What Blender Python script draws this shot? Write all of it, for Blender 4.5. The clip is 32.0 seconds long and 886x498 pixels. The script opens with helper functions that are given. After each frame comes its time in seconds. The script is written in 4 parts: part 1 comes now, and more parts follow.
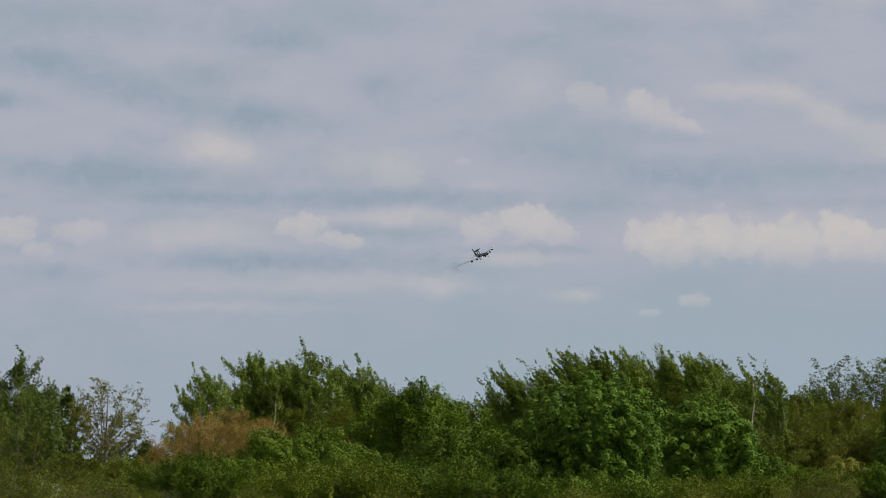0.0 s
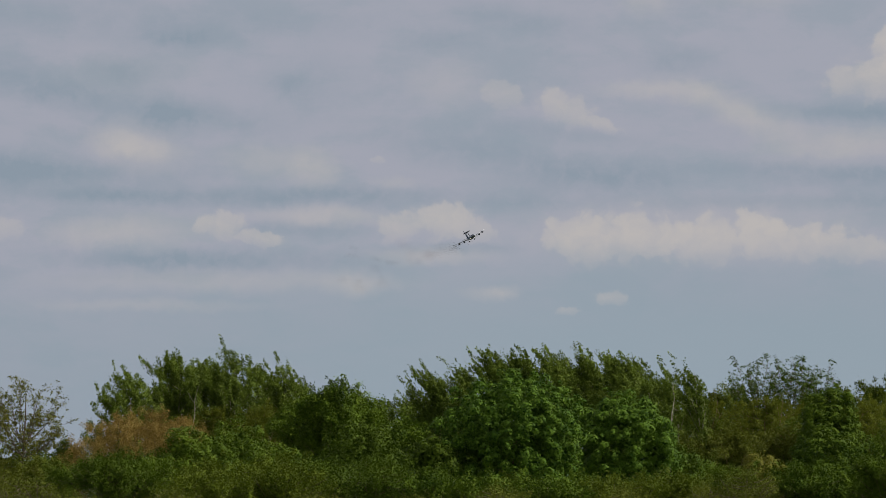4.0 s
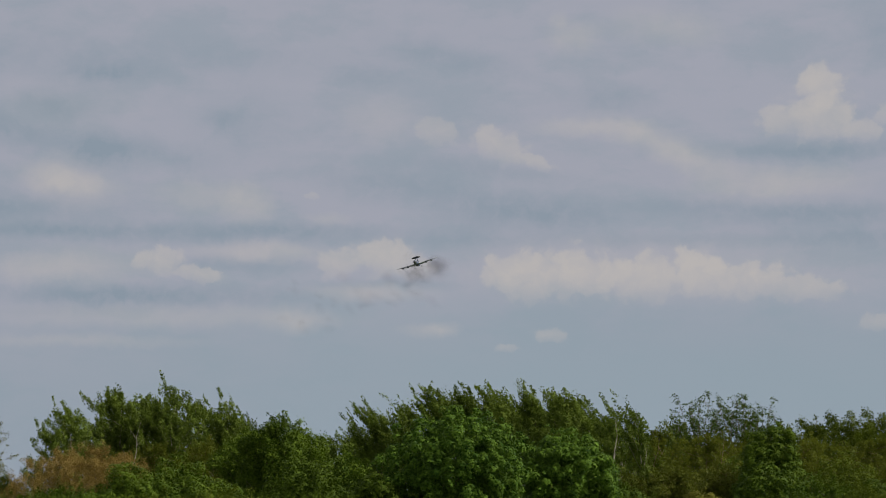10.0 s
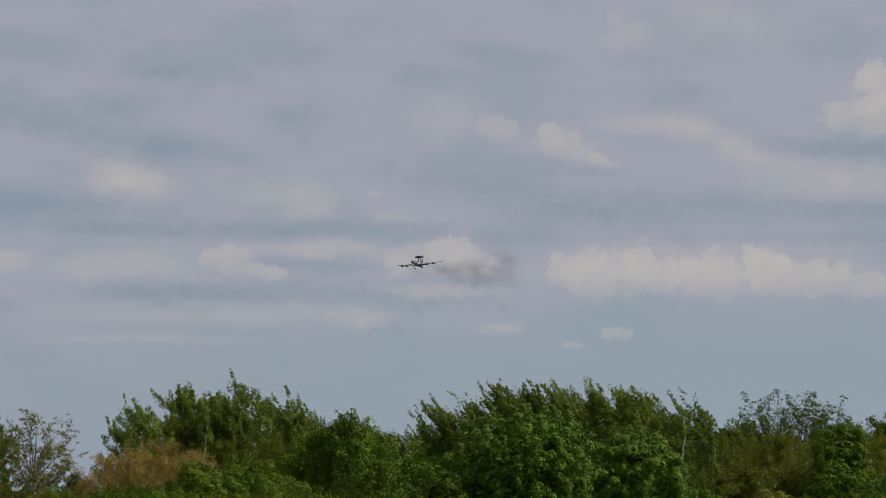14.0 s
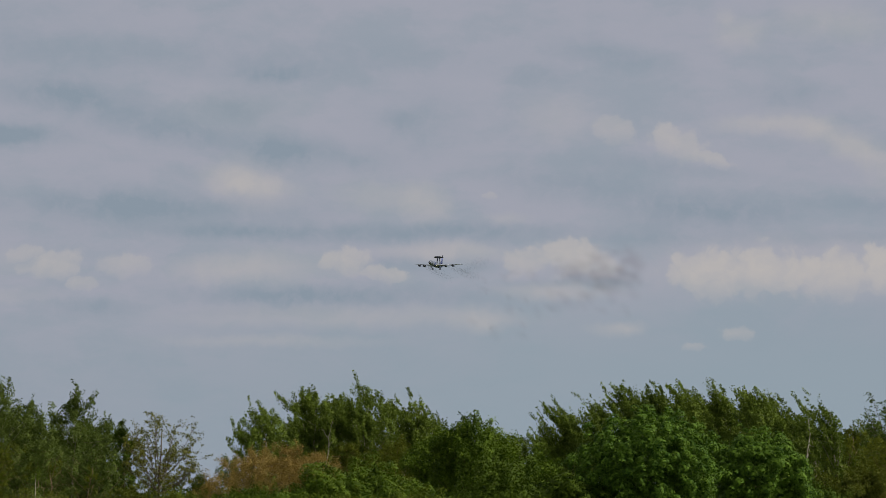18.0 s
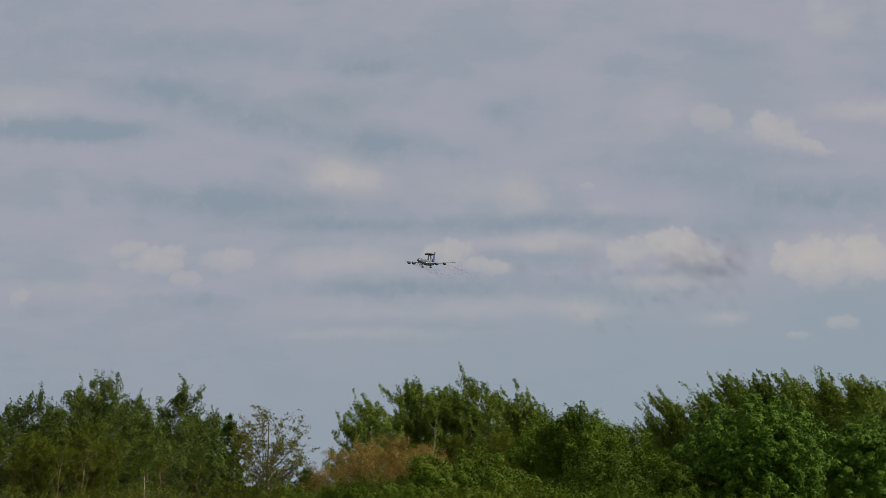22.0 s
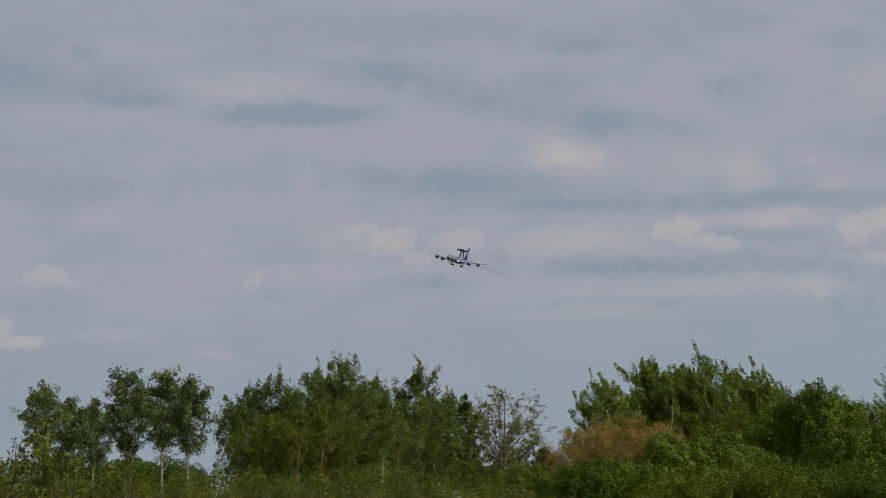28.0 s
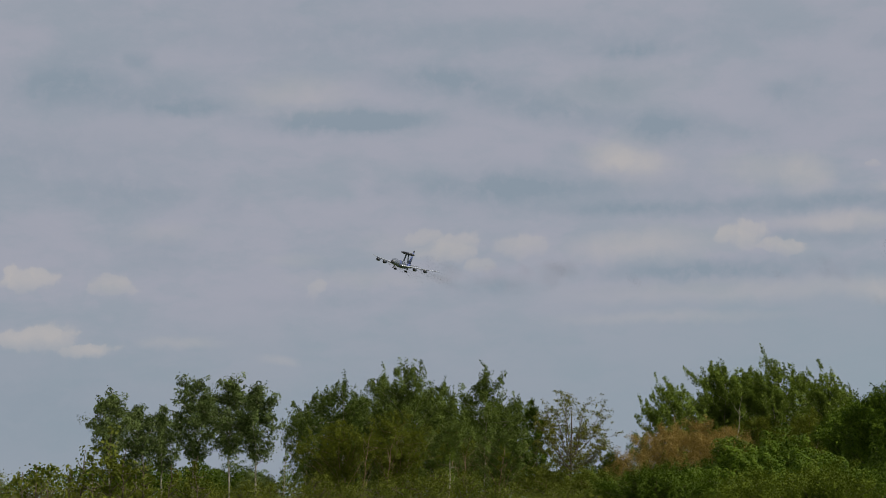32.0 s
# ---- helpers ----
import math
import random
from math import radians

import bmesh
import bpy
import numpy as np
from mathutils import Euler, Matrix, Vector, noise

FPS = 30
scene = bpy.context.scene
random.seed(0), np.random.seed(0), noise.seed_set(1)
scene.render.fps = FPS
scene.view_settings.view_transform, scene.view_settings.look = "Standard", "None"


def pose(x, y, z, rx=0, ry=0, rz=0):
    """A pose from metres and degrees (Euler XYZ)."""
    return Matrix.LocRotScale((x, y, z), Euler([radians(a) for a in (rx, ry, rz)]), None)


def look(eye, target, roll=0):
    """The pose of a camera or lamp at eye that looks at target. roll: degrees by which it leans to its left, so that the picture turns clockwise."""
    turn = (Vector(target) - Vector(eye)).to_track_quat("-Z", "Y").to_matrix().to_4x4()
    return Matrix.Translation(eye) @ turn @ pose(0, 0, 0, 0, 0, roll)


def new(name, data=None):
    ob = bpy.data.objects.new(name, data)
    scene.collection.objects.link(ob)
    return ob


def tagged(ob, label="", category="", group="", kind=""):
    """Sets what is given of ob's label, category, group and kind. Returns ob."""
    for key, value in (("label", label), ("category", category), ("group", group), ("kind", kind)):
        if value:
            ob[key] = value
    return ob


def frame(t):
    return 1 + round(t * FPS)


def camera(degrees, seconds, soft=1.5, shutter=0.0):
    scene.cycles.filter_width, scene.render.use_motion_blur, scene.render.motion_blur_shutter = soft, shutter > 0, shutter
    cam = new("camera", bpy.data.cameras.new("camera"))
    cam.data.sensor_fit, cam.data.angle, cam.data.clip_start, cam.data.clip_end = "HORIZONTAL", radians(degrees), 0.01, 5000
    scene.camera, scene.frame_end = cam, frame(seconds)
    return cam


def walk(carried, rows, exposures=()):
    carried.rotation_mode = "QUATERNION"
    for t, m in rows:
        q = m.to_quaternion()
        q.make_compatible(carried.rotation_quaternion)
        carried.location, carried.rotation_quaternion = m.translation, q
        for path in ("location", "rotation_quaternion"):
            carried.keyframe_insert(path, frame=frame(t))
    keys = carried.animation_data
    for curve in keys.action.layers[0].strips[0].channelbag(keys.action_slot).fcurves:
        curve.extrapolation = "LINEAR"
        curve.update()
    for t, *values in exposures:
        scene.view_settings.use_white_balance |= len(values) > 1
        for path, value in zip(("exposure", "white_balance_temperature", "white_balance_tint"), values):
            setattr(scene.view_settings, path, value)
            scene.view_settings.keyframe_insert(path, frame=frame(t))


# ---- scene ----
EYE = Vector((0.0, 0.0, 1.7))


def heading(pan, tilt, roll):
    """Camera pose on its stand: degrees to the right, up, and of lean."""
    a, e = radians(pan), radians(tilt)
    way = Vector((math.sin(a) * math.cos(e), math.cos(a) * math.cos(e), math.sin(e)))
    return look(EYE, EYE + way * 100.0, roll)


cam = camera(19.8, 32.0, soft=0.5)
walk(cam, [
    (0, heading(1.752, 5.209, 0.220)),
    (0.5, heading(1.893, 5.224, 0.197)),
    (1, heading(2.999, 5.216, 0.162)),
    (1.5, heading(3.350, 5.195, 0.134)),
    (2, heading(3.409, 5.196, 0.107)),
    (2.5, heading(3.425, 5.194, 0.086)),
    (3, heading(3.355, 5.199, 0.084)),
    (3.5, heading(3.417, 5.185, 0.098)),
    (5.5, heading(4.220, 5.146, 0.156)),
    (6, heading(4.405, 5.133, 0.203)),
    (6.5, heading(4.403, 5.145, 0.232)),
    (7, heading(4.400, 5.156, 0.253)),
    (7.5, heading(4.403, 5.317, 0.249)),
    (8, heading(4.316, 5.866, 0.227)),
    (8.5, heading(5.005, 5.963, 0.210)),
    (9, heading(5.346, 5.999, 0.211)),
    (9.5, heading(4.958, 6.012, 0.219)),
    (10, heading(4.849, 6.005, 0.241)),
    (10.5, heading(4.919, 5.985, 0.267)),
    (11, heading(4.973, 5.982, 0.286)),
    (11.5, heading(4.566, 6.004, 0.316)),
    (12, heading(3.752, 5.986, 0.330)),
    (12.5, heading(3.448, 5.959, 0.345)),
    (13, heading(3.390, 5.947, 0.337)),
    (13.5, heading(3.364, 5.945, 0.329)),
    (15.5, heading(2.281, 5.974, 0.295)),
    (16, heading(1.606, 5.970, 0.280)),
    (16.5, heading(1.318, 5.973, 0.302)),
    (17, heading(1.123, 5.978, 0.320)),
    (17.5, heading(0.709, 5.972, 0.318)),
    (18, heading(0.537, 5.970, 0.284)),
    (18.5, heading(0.291, 5.945, 0.215)),
    (19, heading(-0.163, 5.935, 0.153)),
    (19.5, heading(-1.011, 5.912, 0.087)),
    (20, heading(-1.431, 5.898, 0.026)),
    (20.5, heading(-1.518, 5.844, -0.026)),
    (21, heading(-1.586, 5.715, -0.076)),
    (21.5, heading(-1.667, 5.737, -0.118)),
    (22, heading(-1.825, 5.775, -0.147)),
    (22.5, heading(-2.377, 5.854, -0.171)),
    (23, heading(-2.602, 5.876, -0.178)),
    (23.5, heading(-2.757, 5.885, -0.175)),
    (24, heading(-3.092, 5.891, -0.180)),
    (24.5, heading(-3.675, 5.858, -0.185)),
    (25, heading(-4.312, 5.707, -0.172)),
    (25.5, heading(-4.970, 5.487, -0.158)),
    (26, heading(-5.242, 5.318, -0.237)),
    (26.5, heading(-5.920, 5.282, -0.364)),
    (28.5, heading(-7.366, 5.371, -0.556)),
    (29, heading(-7.634, 5.398, -0.658)),
    (29.5, heading(-7.724, 5.426, -0.702)),
    (30, heading(-7.727, 5.436, -0.712)),
    (30.5, heading(-8.125, 5.442, -0.727)),
    (31, heading(-8.362, 5.436, -0.746)),
    (31.5, heading(-8.495, 5.442, -0.784)),
    (32, heading(-8.596, 5.482, -0.816)),
], exposures=[(0, 0.14), (1.0, 0.05), (3, -0.05), (6, -0.07), (9, -0.09), (32, -0.11)])

scene.cycles.transparent_max_bounces = 200

# ---- world and light ----
SUN_AZ, SUN_EL = 97.0, 46.0
world = bpy.data.worlds.new("world")
scene.world = world
world.use_nodes = True
wn = world.node_tree
sky = wn.nodes.new("ShaderNodeTexSky")
sky.sky_type = "NISHITA"
sky.sun_disc = False
sky.sun_elevation, sky.sun_rotation = radians(SUN_EL), radians(SUN_AZ)
sky.air_density, sky.dust_density = 1.0, 2.5
veil = wn.nodes.new("ShaderNodeHueSaturation")  # thin cloud greys the sky all round
veil.inputs["Saturation"].default_value = 0.08
wn.links.new(sky.outputs[0], veil.inputs["Color"])
wn.links.new(veil.outputs[0], wn.nodes["Background"].inputs[0])
wn.nodes["Background"].inputs[1].default_value = 0.118
sun = new("sun", bpy.data.lights.new("sun", "SUN"))
sun.data.energy, sun.data.angle, sun.data.color = 3.8, radians(2), (1.0, 0.94, 0.84)
sa, se = radians(SUN_AZ), radians(SUN_EL)
sun.matrix_basis = look((math.sin(sa) * math.cos(se) * 50, math.cos(sa) * math.cos(se) * 50, math.sin(se) * 50), (0, 0, 0))


# ---- materials ----
def material(name):
    m = bpy.data.materials.new(name)
    m.use_nodes = True
    return m, m.node_tree, m.node_tree.nodes["Principled BSDF"]


def leaf_material(name, dark, light, translucent=0.25):
    """Foliage whose leaves differ one by one and in patches."""
    m, nt, bsdf = material(name)
    geo = nt.nodes.new("ShaderNodeNewGeometry")
    info = nt.nodes.new("ShaderNodeObjectInfo")
    tex = nt.nodes.new("ShaderNodeTexNoise")
    pos = nt.nodes.new("ShaderNodeTexCoord")
    tex.inputs["Scale"].default_value = 1.6
    tex.inputs["Detail"].default_value = 3.0
    nt.links.new(pos.outputs["Object"], tex.inputs["Vector"])
    one = nt.nodes.new("ShaderNodeMath")
    one.operation = "MULTIPLY_ADD"
    nt.links.new(geo.outputs["Random Per Island"], one.inputs[0])
    one.inputs[1].default_value = 0.42
    nt.links.new(tex.outputs["Fac"], one.inputs[2])
    two = nt.nodes.new("ShaderNodeMath")
    two.operation = "MULTIPLY_ADD"
    nt.links.new(info.outputs["Random"], two.inputs[0])
    two.inputs[1].default_value = 0.26
    nt.links.new(one.outputs[0], two.inputs[2])
    ramp = nt.nodes.new("ShaderNodeValToRGB")
    ramp.color_ramp.elements[0].position, ramp.color_ramp.elements[0].color = 0.50, (*dark, 1)
    ramp.color_ramp.elements[1].position, ramp.color_ramp.elements[1].color = 1.25 / 1.3, (*light, 1)
    nt.links.new(two.outputs[0], ramp.inputs[0])
    nt.links.new(ramp.outputs[0], bsdf.inputs["Base Color"])
    bsdf.inputs["Roughness"].default_value = 0.5
    bsdf.inputs["Specular IOR Level"].default_value = 0.03
    trans = nt.nodes.new("ShaderNodeBsdfTranslucent")
    nt.links.new(ramp.outputs[0], trans.inputs["Color"])
    mix = nt.nodes.new("ShaderNodeMixShader")
    mix.inputs[0].default_value = translucent
    nt.links.new(bsdf.outputs[0], mix.inputs[1])
    nt.links.new(trans.outputs[0], mix.inputs[2])
    nt.links.new(mix.outputs[0], nt.nodes["Material Output"].inputs["Surface"])
    return m


def surface(name, low, high, scale, rough=0.7, metal=0.0, bump=0.0, stretch=(1, 1, 1)):
    """Plain stuff with two tones of grain and fine relief."""
    m, nt, bsdf = material(name)
    pos = nt.nodes.new("ShaderNodeTexCoord")
    mapping = nt.nodes.new("ShaderNodeMapping")
    mapping.inputs["Scale"].default_value = stretch
    nt.links.new(pos.outputs["Object"], mapping.inputs["Vector"])
    tex = nt.nodes.new("ShaderNodeTexNoise")
    tex.inputs["Scale"].default_value, tex.inputs["Detail"].default_value = scale, 8.0
    nt.links.new(mapping.outputs[0], tex.inputs["Vector"])
    ramp = nt.nodes.new("ShaderNodeValToRGB")
    ramp.color_ramp.elements[0].position, ramp.color_ramp.elements[0].color = 0.35, (*low, 1)
    ramp.color_ramp.elements[1].position, ramp.color_ramp.elements[1].color = 0.65, (*high, 1)
    nt.links.new(tex.outputs["Fac"], ramp.inputs[0])
    nt.links.new(ramp.outputs[0], bsdf.inputs["Base Color"])
    bsdf.inputs["Roughness"].default_value, bsdf.inputs["Metallic"].default_value = rough, metal
    if bump:
        relief = nt.nodes.new("ShaderNodeBump")
        relief.inputs["Strength"].default_value = bump
        nt.links.new(tex.outputs["Fac"], relief.inputs["Height"])
        nt.links.new(relief.outputs[0], bsdf.inputs["Normal"])
    return m


LEAF_DARK = leaf_material("leaf_dark", (0.023, 0.043, 0.004), (0.072, 0.110, 0.011), 0.15)
LEAF_MID = leaf_material("leaf_mid", (0.023, 0.051, 0.005), (0.086, 0.132, 0.012), 0.1)
LEAF_OAK = leaf_material("leaf_oak", (0.028, 0.055, 0.006), (0.102, 0.155, 0.015), 0.1)
LEAF_MAPLE = leaf_material("leaf_maple", (0.024, 0.059, 0.007), (0.108, 0.188, 0.021), 0.08)
LEAF_POPLAR = leaf_material("leaf_poplar", (0.050, 0.079, 0.011), (0.146, 0.198, 0.031), 0.24)
LEAF_BIRCH = leaf_material("leaf_birch", (0.038, 0.060, 0.011), (0.108, 0.146, 0.029), 0.24)
LEAF_GREY = leaf_material("leaf_grey", (0.044, 0.069, 0.020), (0.128, 0.167, 0.051), 0.25)
LEAF_OLIVE = leaf_material("leaf_olive", (0.037, 0.058, 0.005), (0.099, 0.130, 0.013), 0.18)
LEAF_THICKET = leaf_material("leaf_thicket", (0.053, 0.066, 0.008), (0.132, 0.153, 0.018), 0.48)
LEAF_LONE = leaf_material("leaf_lone", (0.080, 0.092, 0.013), (0.186, 0.182, 0.030), 0.3)
LEAF_MEADOW = leaf_material("leaf_meadow", (0.042, 0.060, 0.006), (0.130, 0.148, 0.022), 0.25)
LEAF_BROWN = leaf_material("leaf_brown", (0.110, 0.083, 0.022), (0.285, 0.202, 0.056), 0.3)
BARK_DARK = surface("bark_dark", (0.06, 0.045, 0.03), (0.16, 0.12, 0.08), 14, 0.9, 0, 0.4, (1, 1, 0.3))
BARK_TAN = surface("bark_tan", (0.12, 0.075, 0.04), (0.30, 0.20, 0.11), 12, 0.85, 0, 0.3, (1, 1, 0.3))
BARK_PALE = surface("bark_pale", (0.17, 0.145, 0.105), (0.44, 0.39, 0.31), 9, 0.8, 0, 0.2, (1, 1, 0.5))
GRASS = surface("grass", (0.035, 0.055, 0.014), (0.075, 0.10, 0.026), 0.8, 0.9, 0, 0.3)
PAINT_GREY = surface("paint_grey", (0.085, 0.102, 0.138), (0.145, 0.163, 0.205), 0.5, 0.45)
PAINT_WING = surface("paint_wing", (0.27, 0.29, 0.325), (0.33, 0.35, 0.385), 0.7, 0.75)
# engine and band colour; also paints shade onto the flaps and belly
PAINT_DARK = surface("paint_dark", (0.028, 0.036, 0.056), (0.052, 0.062, 0.088), 0.9, 0.35)
PAINT_BLUE = surface("paint_blue", (0.05, 0.07, 0.19), (0.08, 0.105, 0.26), 0.7, 0.4)
PAINT_BLACK = surface("paint_black", (0.018, 0.018, 0.02), (0.035, 0.035, 0.04), 0.8, 0.5)
METAL = surface("bare_metal", (0.30, 0.30, 0.31), (0.45, 0.45, 0.46), 2.0, 0.35, 0.8)
RUBBER = surface("rubber", (0.015, 0.015, 0.015), (0.03, 0.03, 0.03), 4.0, 0.85)
GLASS_DARK = surface("cockpit_glass", (0.01, 0.012, 0.015), (0.02, 0.022, 0.025), 2.0, 0.08)
LAMP_GLOW, _nt, _b = material("landing_light")
_b.inputs["Emission Color"].default_value = (1.0, 0.86, 0.62, 1)
_b.inputs["Emission Strength"].default_value = 6.0


def smoke_material(name, density, reach=(1.0, 0.0, 1.0)):
    """Thin brown exhaust smoke: patchy, densest in a puff's heart, gone at its rim; reach: along which ways it thins out."""
    m, nt, bsdf = material(name)
    bsdf.inputs["Base Color"].default_value = (0.086, 0.064, 0.044, 1)
    bsdf.inputs["Roughness"].default_value = 1.0
    bsdf.inputs["Specular IOR Level"].default_value = 0.0
    pos = nt.nodes.new("ShaderNodeTexCoord")
    info = nt.nodes.new("ShaderNodeObjectInfo")
    tex = nt.nodes.new("ShaderNodeTexNoise")
    tex.noise_dimensions = "4D"
    tex.inputs["Scale"].default_value, tex.inputs["Detail"].default_value = 1.3, 1.5
    nt.links.new(pos.outputs["Object"], tex.inputs["Vector"])
    seed = nt.nodes.new("ShaderNodeMath")
    seed.operation = "MULTIPLY"
    nt.links.new(info.outputs["Random"], seed.inputs[0])
    seed.inputs[1].default_value = 40.0
    nt.links.new(seed.outputs[0], tex.inputs["W"])
    flat = nt.nodes.new("ShaderNodeVectorMath")
    flat.operation = "MULTIPLY"
    nt.links.new(pos.outputs["Object"], flat.inputs[0])
    flat.inputs[1].default_value = reach
    far = nt.nodes.new("ShaderNodeVectorMath")
    far.operation = "LENGTH"
    nt.links.new(flat.outputs["Vector"], far.inputs[0])
    fade = nt.nodes.new("ShaderNodeMapRange")
    fade.interpolation_type = "SMOOTHSTEP"
    for k, v in (("From Min", 0.0), ("From Max", 0.98), ("To Min", density), ("To Max", 0.0)):
        fade.inputs[k].default_value = v
    nt.links.new(far.outputs["Value"], fade.inputs["Value"])
    alpha = nt.nodes.new("ShaderNodeMath")
    alpha.operation = "MULTIPLY"
    nt.links.new(fade.outputs[0], alpha.inputs[0])
    nt.links.new(tex.outputs["Fac"], alpha.inputs[1])
    nt.links.new(alpha.outputs[0], bsdf.inputs["Alpha"])
    return m


SMOKE_PLUME, SMOKE_OLD = smoke_material("plume_smoke", 0.06, (0.0, 0.0091, 0.0)), smoke_material("old_smoke", 0.046)

# ---- sky: a hazy base with low cloud, and two nearer cloud decks that drift faster ----
SKY_R = 4600.0
NODES = []


def calc(op, a, b=None, c=None):
    n = NODES[-1].nodes.new("ShaderNodeMath")
    n.operation = op
    for i, v in enumerate((a, b, c)):
        if v is None:
            continue
        if isinstance(v, (int, float)):
            n.inputs[i].default_value = v
        else:
            NODES[-1].links.new(v, n.inputs[i])
    return n.outputs[0]


def vcalc(op, a, b):
    n = NODES[-1].nodes.new("ShaderNodeVectorMath")
    n.operation = op
    for i, v in enumerate((a, b)):
        if isinstance(v, tuple):
            n.inputs[i].default_value = v
        else:
            NODES[-1].links.new(v, n.inputs[i])
    return n.outputs["Value"] if op in ("LENGTH", "DOT_PRODUCT") else n.outputs["Vector"]


def cloud_noise(vec, scale, detail, rough=0.55, colour=False):
    n = NODES[-1].nodes.new("ShaderNodeTexNoise")
    NODES[-1].links.new(vec, n.inputs["Vector"])
    n.inputs["Scale"].default_value, n.inputs["Detail"].default_value = scale, detail
    n.inputs["Roughness"].default_value = rough
    return n.outputs["Color" if colour else "Fac"]


def billows(vec, scale):
    """Round heads of cloud, packed side by side."""
    n = NODES[-1].nodes.new("ShaderNodeTexVoronoi")
    NODES[-1].links.new(vec, n.inputs["Vector"])
    n.feature, n.voronoi_dimensions = "SMOOTH_F1", "2D"
    n.inputs["Scale"].default_value, n.inputs["Smoothness"].default_value = scale, 0.25
    n.inputs["Detail"].default_value, n.inputs["Roughness"].default_value = 1.5, 0.5
    return n.outputs["Distance"]


def ease(v, lo, hi, a=0.0, b=1.0):
    n = NODES[-1].nodes.new("ShaderNodeMapRange")
    n.interpolation_type = "SMOOTHSTEP"
    NODES[-1].links.new(v, n.inputs["Value"])
    for k, x in (("From Min", lo), ("From Max", hi), ("To Min", a), ("To Max", b)):
        n.inputs[k].default_value = x
    return n.outputs[0]


def tint(fac, a, b):
    n = NODES[-1].nodes.new("ShaderNodeMix")
    n.data_type = "RGBA"
    if isinstance(fac, float):
        n.inputs[0].default_value = fac
    else:
        NODES[-1].links.new(fac, n.inputs[0])
    for s, v in ((n.inputs[6], a), (n.inputs[7], b)):
        if isinstance(v, tuple):
            s.default_value = (*v, 1)
        else:
            NODES[-1].links.new(v, s)
    return n.outputs[2]


def total(op, parts):
    out = parts[0]
    for p in parts[1:]:
        out = calc(op, out, p)
    return out


def new_deck(name):
    """A shell of sky: its material and, in degrees, the ways to the right and up, straight and ruffled."""
    m, nt, bsdf = material(name)
    nt.nodes.remove(bsdf)
    NODES.append(nt)
    pos = nt.nodes.new("ShaderNodeTexCoord")
    xyz = nt.nodes.new("ShaderNodeSeparateXYZ")
    nt.links.new(pos.outputs["Object"], xyz.inputs[0])
    az = calc("MULTIPLY", calc("ARCTAN2", xyz.outputs["X"], xyz.outputs["Y"]), 57.2958)
    away = calc("SQRT", calc("ADD", calc("MULTIPLY", xyz.outputs["X"], xyz.outputs["X"]), calc("MULTIPLY", xyz.outputs["Y"], xyz.outputs["Y"])))
    el = calc("MULTIPLY", calc("ARCTAN2", xyz.outputs["Z"], away), 57.2958)
    comb = nt.nodes.new("ShaderNodeCombineXYZ")
    nt.links.new(az, comb.inputs[0])
    nt.links.new(el, comb.inputs[1])
    place = comb.outputs[0]
    big = vcalc("MULTIPLY", vcalc("SUBTRACT", cloud_noise(place, 0.9, 2.0, 0.5, True), (0.5, 0.5, 0.5)), (0.7, 0.22, 0.0))
    small = vcalc("MULTIPLY", vcalc("SUBTRACT", cloud_noise(place, 2.4, 6.0, 0.62, True), (0.5, 0.5, 0.5)), (0.46, 0.28, 0.0))
    ruffled = vcalc("ADD", place, vcalc("ADD", big, small))
    return {"material": m, "nodes": nt, "az": az, "el": el, "ruffled": ruffled, "heads": billows(ruffled, 2.0), "crowns": [], "softs": [], "shades": []}


LOW, MID, HIGH = new_deck("cloudy_sky"), new_deck("middle_cloud"), new_deck("upper_cloud")


def offset(deck, az, el, w, h, tilt):
    """Where a point lies in a lens of cloud, in half widths and half heights."""
    off = vcalc("SUBTRACT", deck["ruffled"], (az, el, 0.0))
    c, s = math.cos(radians(tilt)), math.sin(radians(tilt))
    return vcalc("DOT_PRODUCT", off, (c / w, s / w, 0.0)), vcalc("DOT_PRODUCT", off, (-s / h, c / h, 0.0))


def lens(deck, az, el, w, h, amount, tilt):
    NODES.append(deck["nodes"])
    u, v = offset(deck, az, el, w, h, tilt)
    r = calc("SQRT", calc("ADD", calc("MULTIPLY", u, u), calc("MULTIPLY", v, v)))
    return u, v, r


def crown(deck, az, el, w, h, amount, tilt=0.0):
    """A sunlit heap of cloud with a crisp billowing top and a base that fades away."""
    u, v, r = lens(deck, az, el, w, h, amount, tilt)
    inside = calc("ADD", calc("SUBTRACT", 1.22, r), calc("MULTIPLY", calc("SUBTRACT", 0.34, deck["heads"]), 0.55))
    lit = calc("MULTIPLY", calc("ADD", ease(inside, 0.0, 0.34, 0.0, 0.55), ease(inside, -0.35, 0.95, 0.0, 0.42)), ease(v, -1.5, 0.45, 0.18, 1.0))
    deck["crowns"].append(calc("MULTIPLY", lit, amount))


def soft(deck, az, el, w, h, amount, tilt=0.0):
    """A faint warm brightening of thin cloud."""
    u, v, r = lens(deck, az, el, w, h, amount, tilt)
    deck["softs"].append(ease(r, 0.1, 1.7, amount * 1.1, 0.0))


def shade(deck, az, el, w, h, amount, tilt=0.0):
    """A blue-grey rift or the shaded underside of a cloud."""
    u, v, r = lens(deck, az, el, w, h, amount, tilt)
    deck["shades"].append(ease(r, 0.0, 2.2, amount * (0.92 if deck is LOW else 1.15), 0.0))


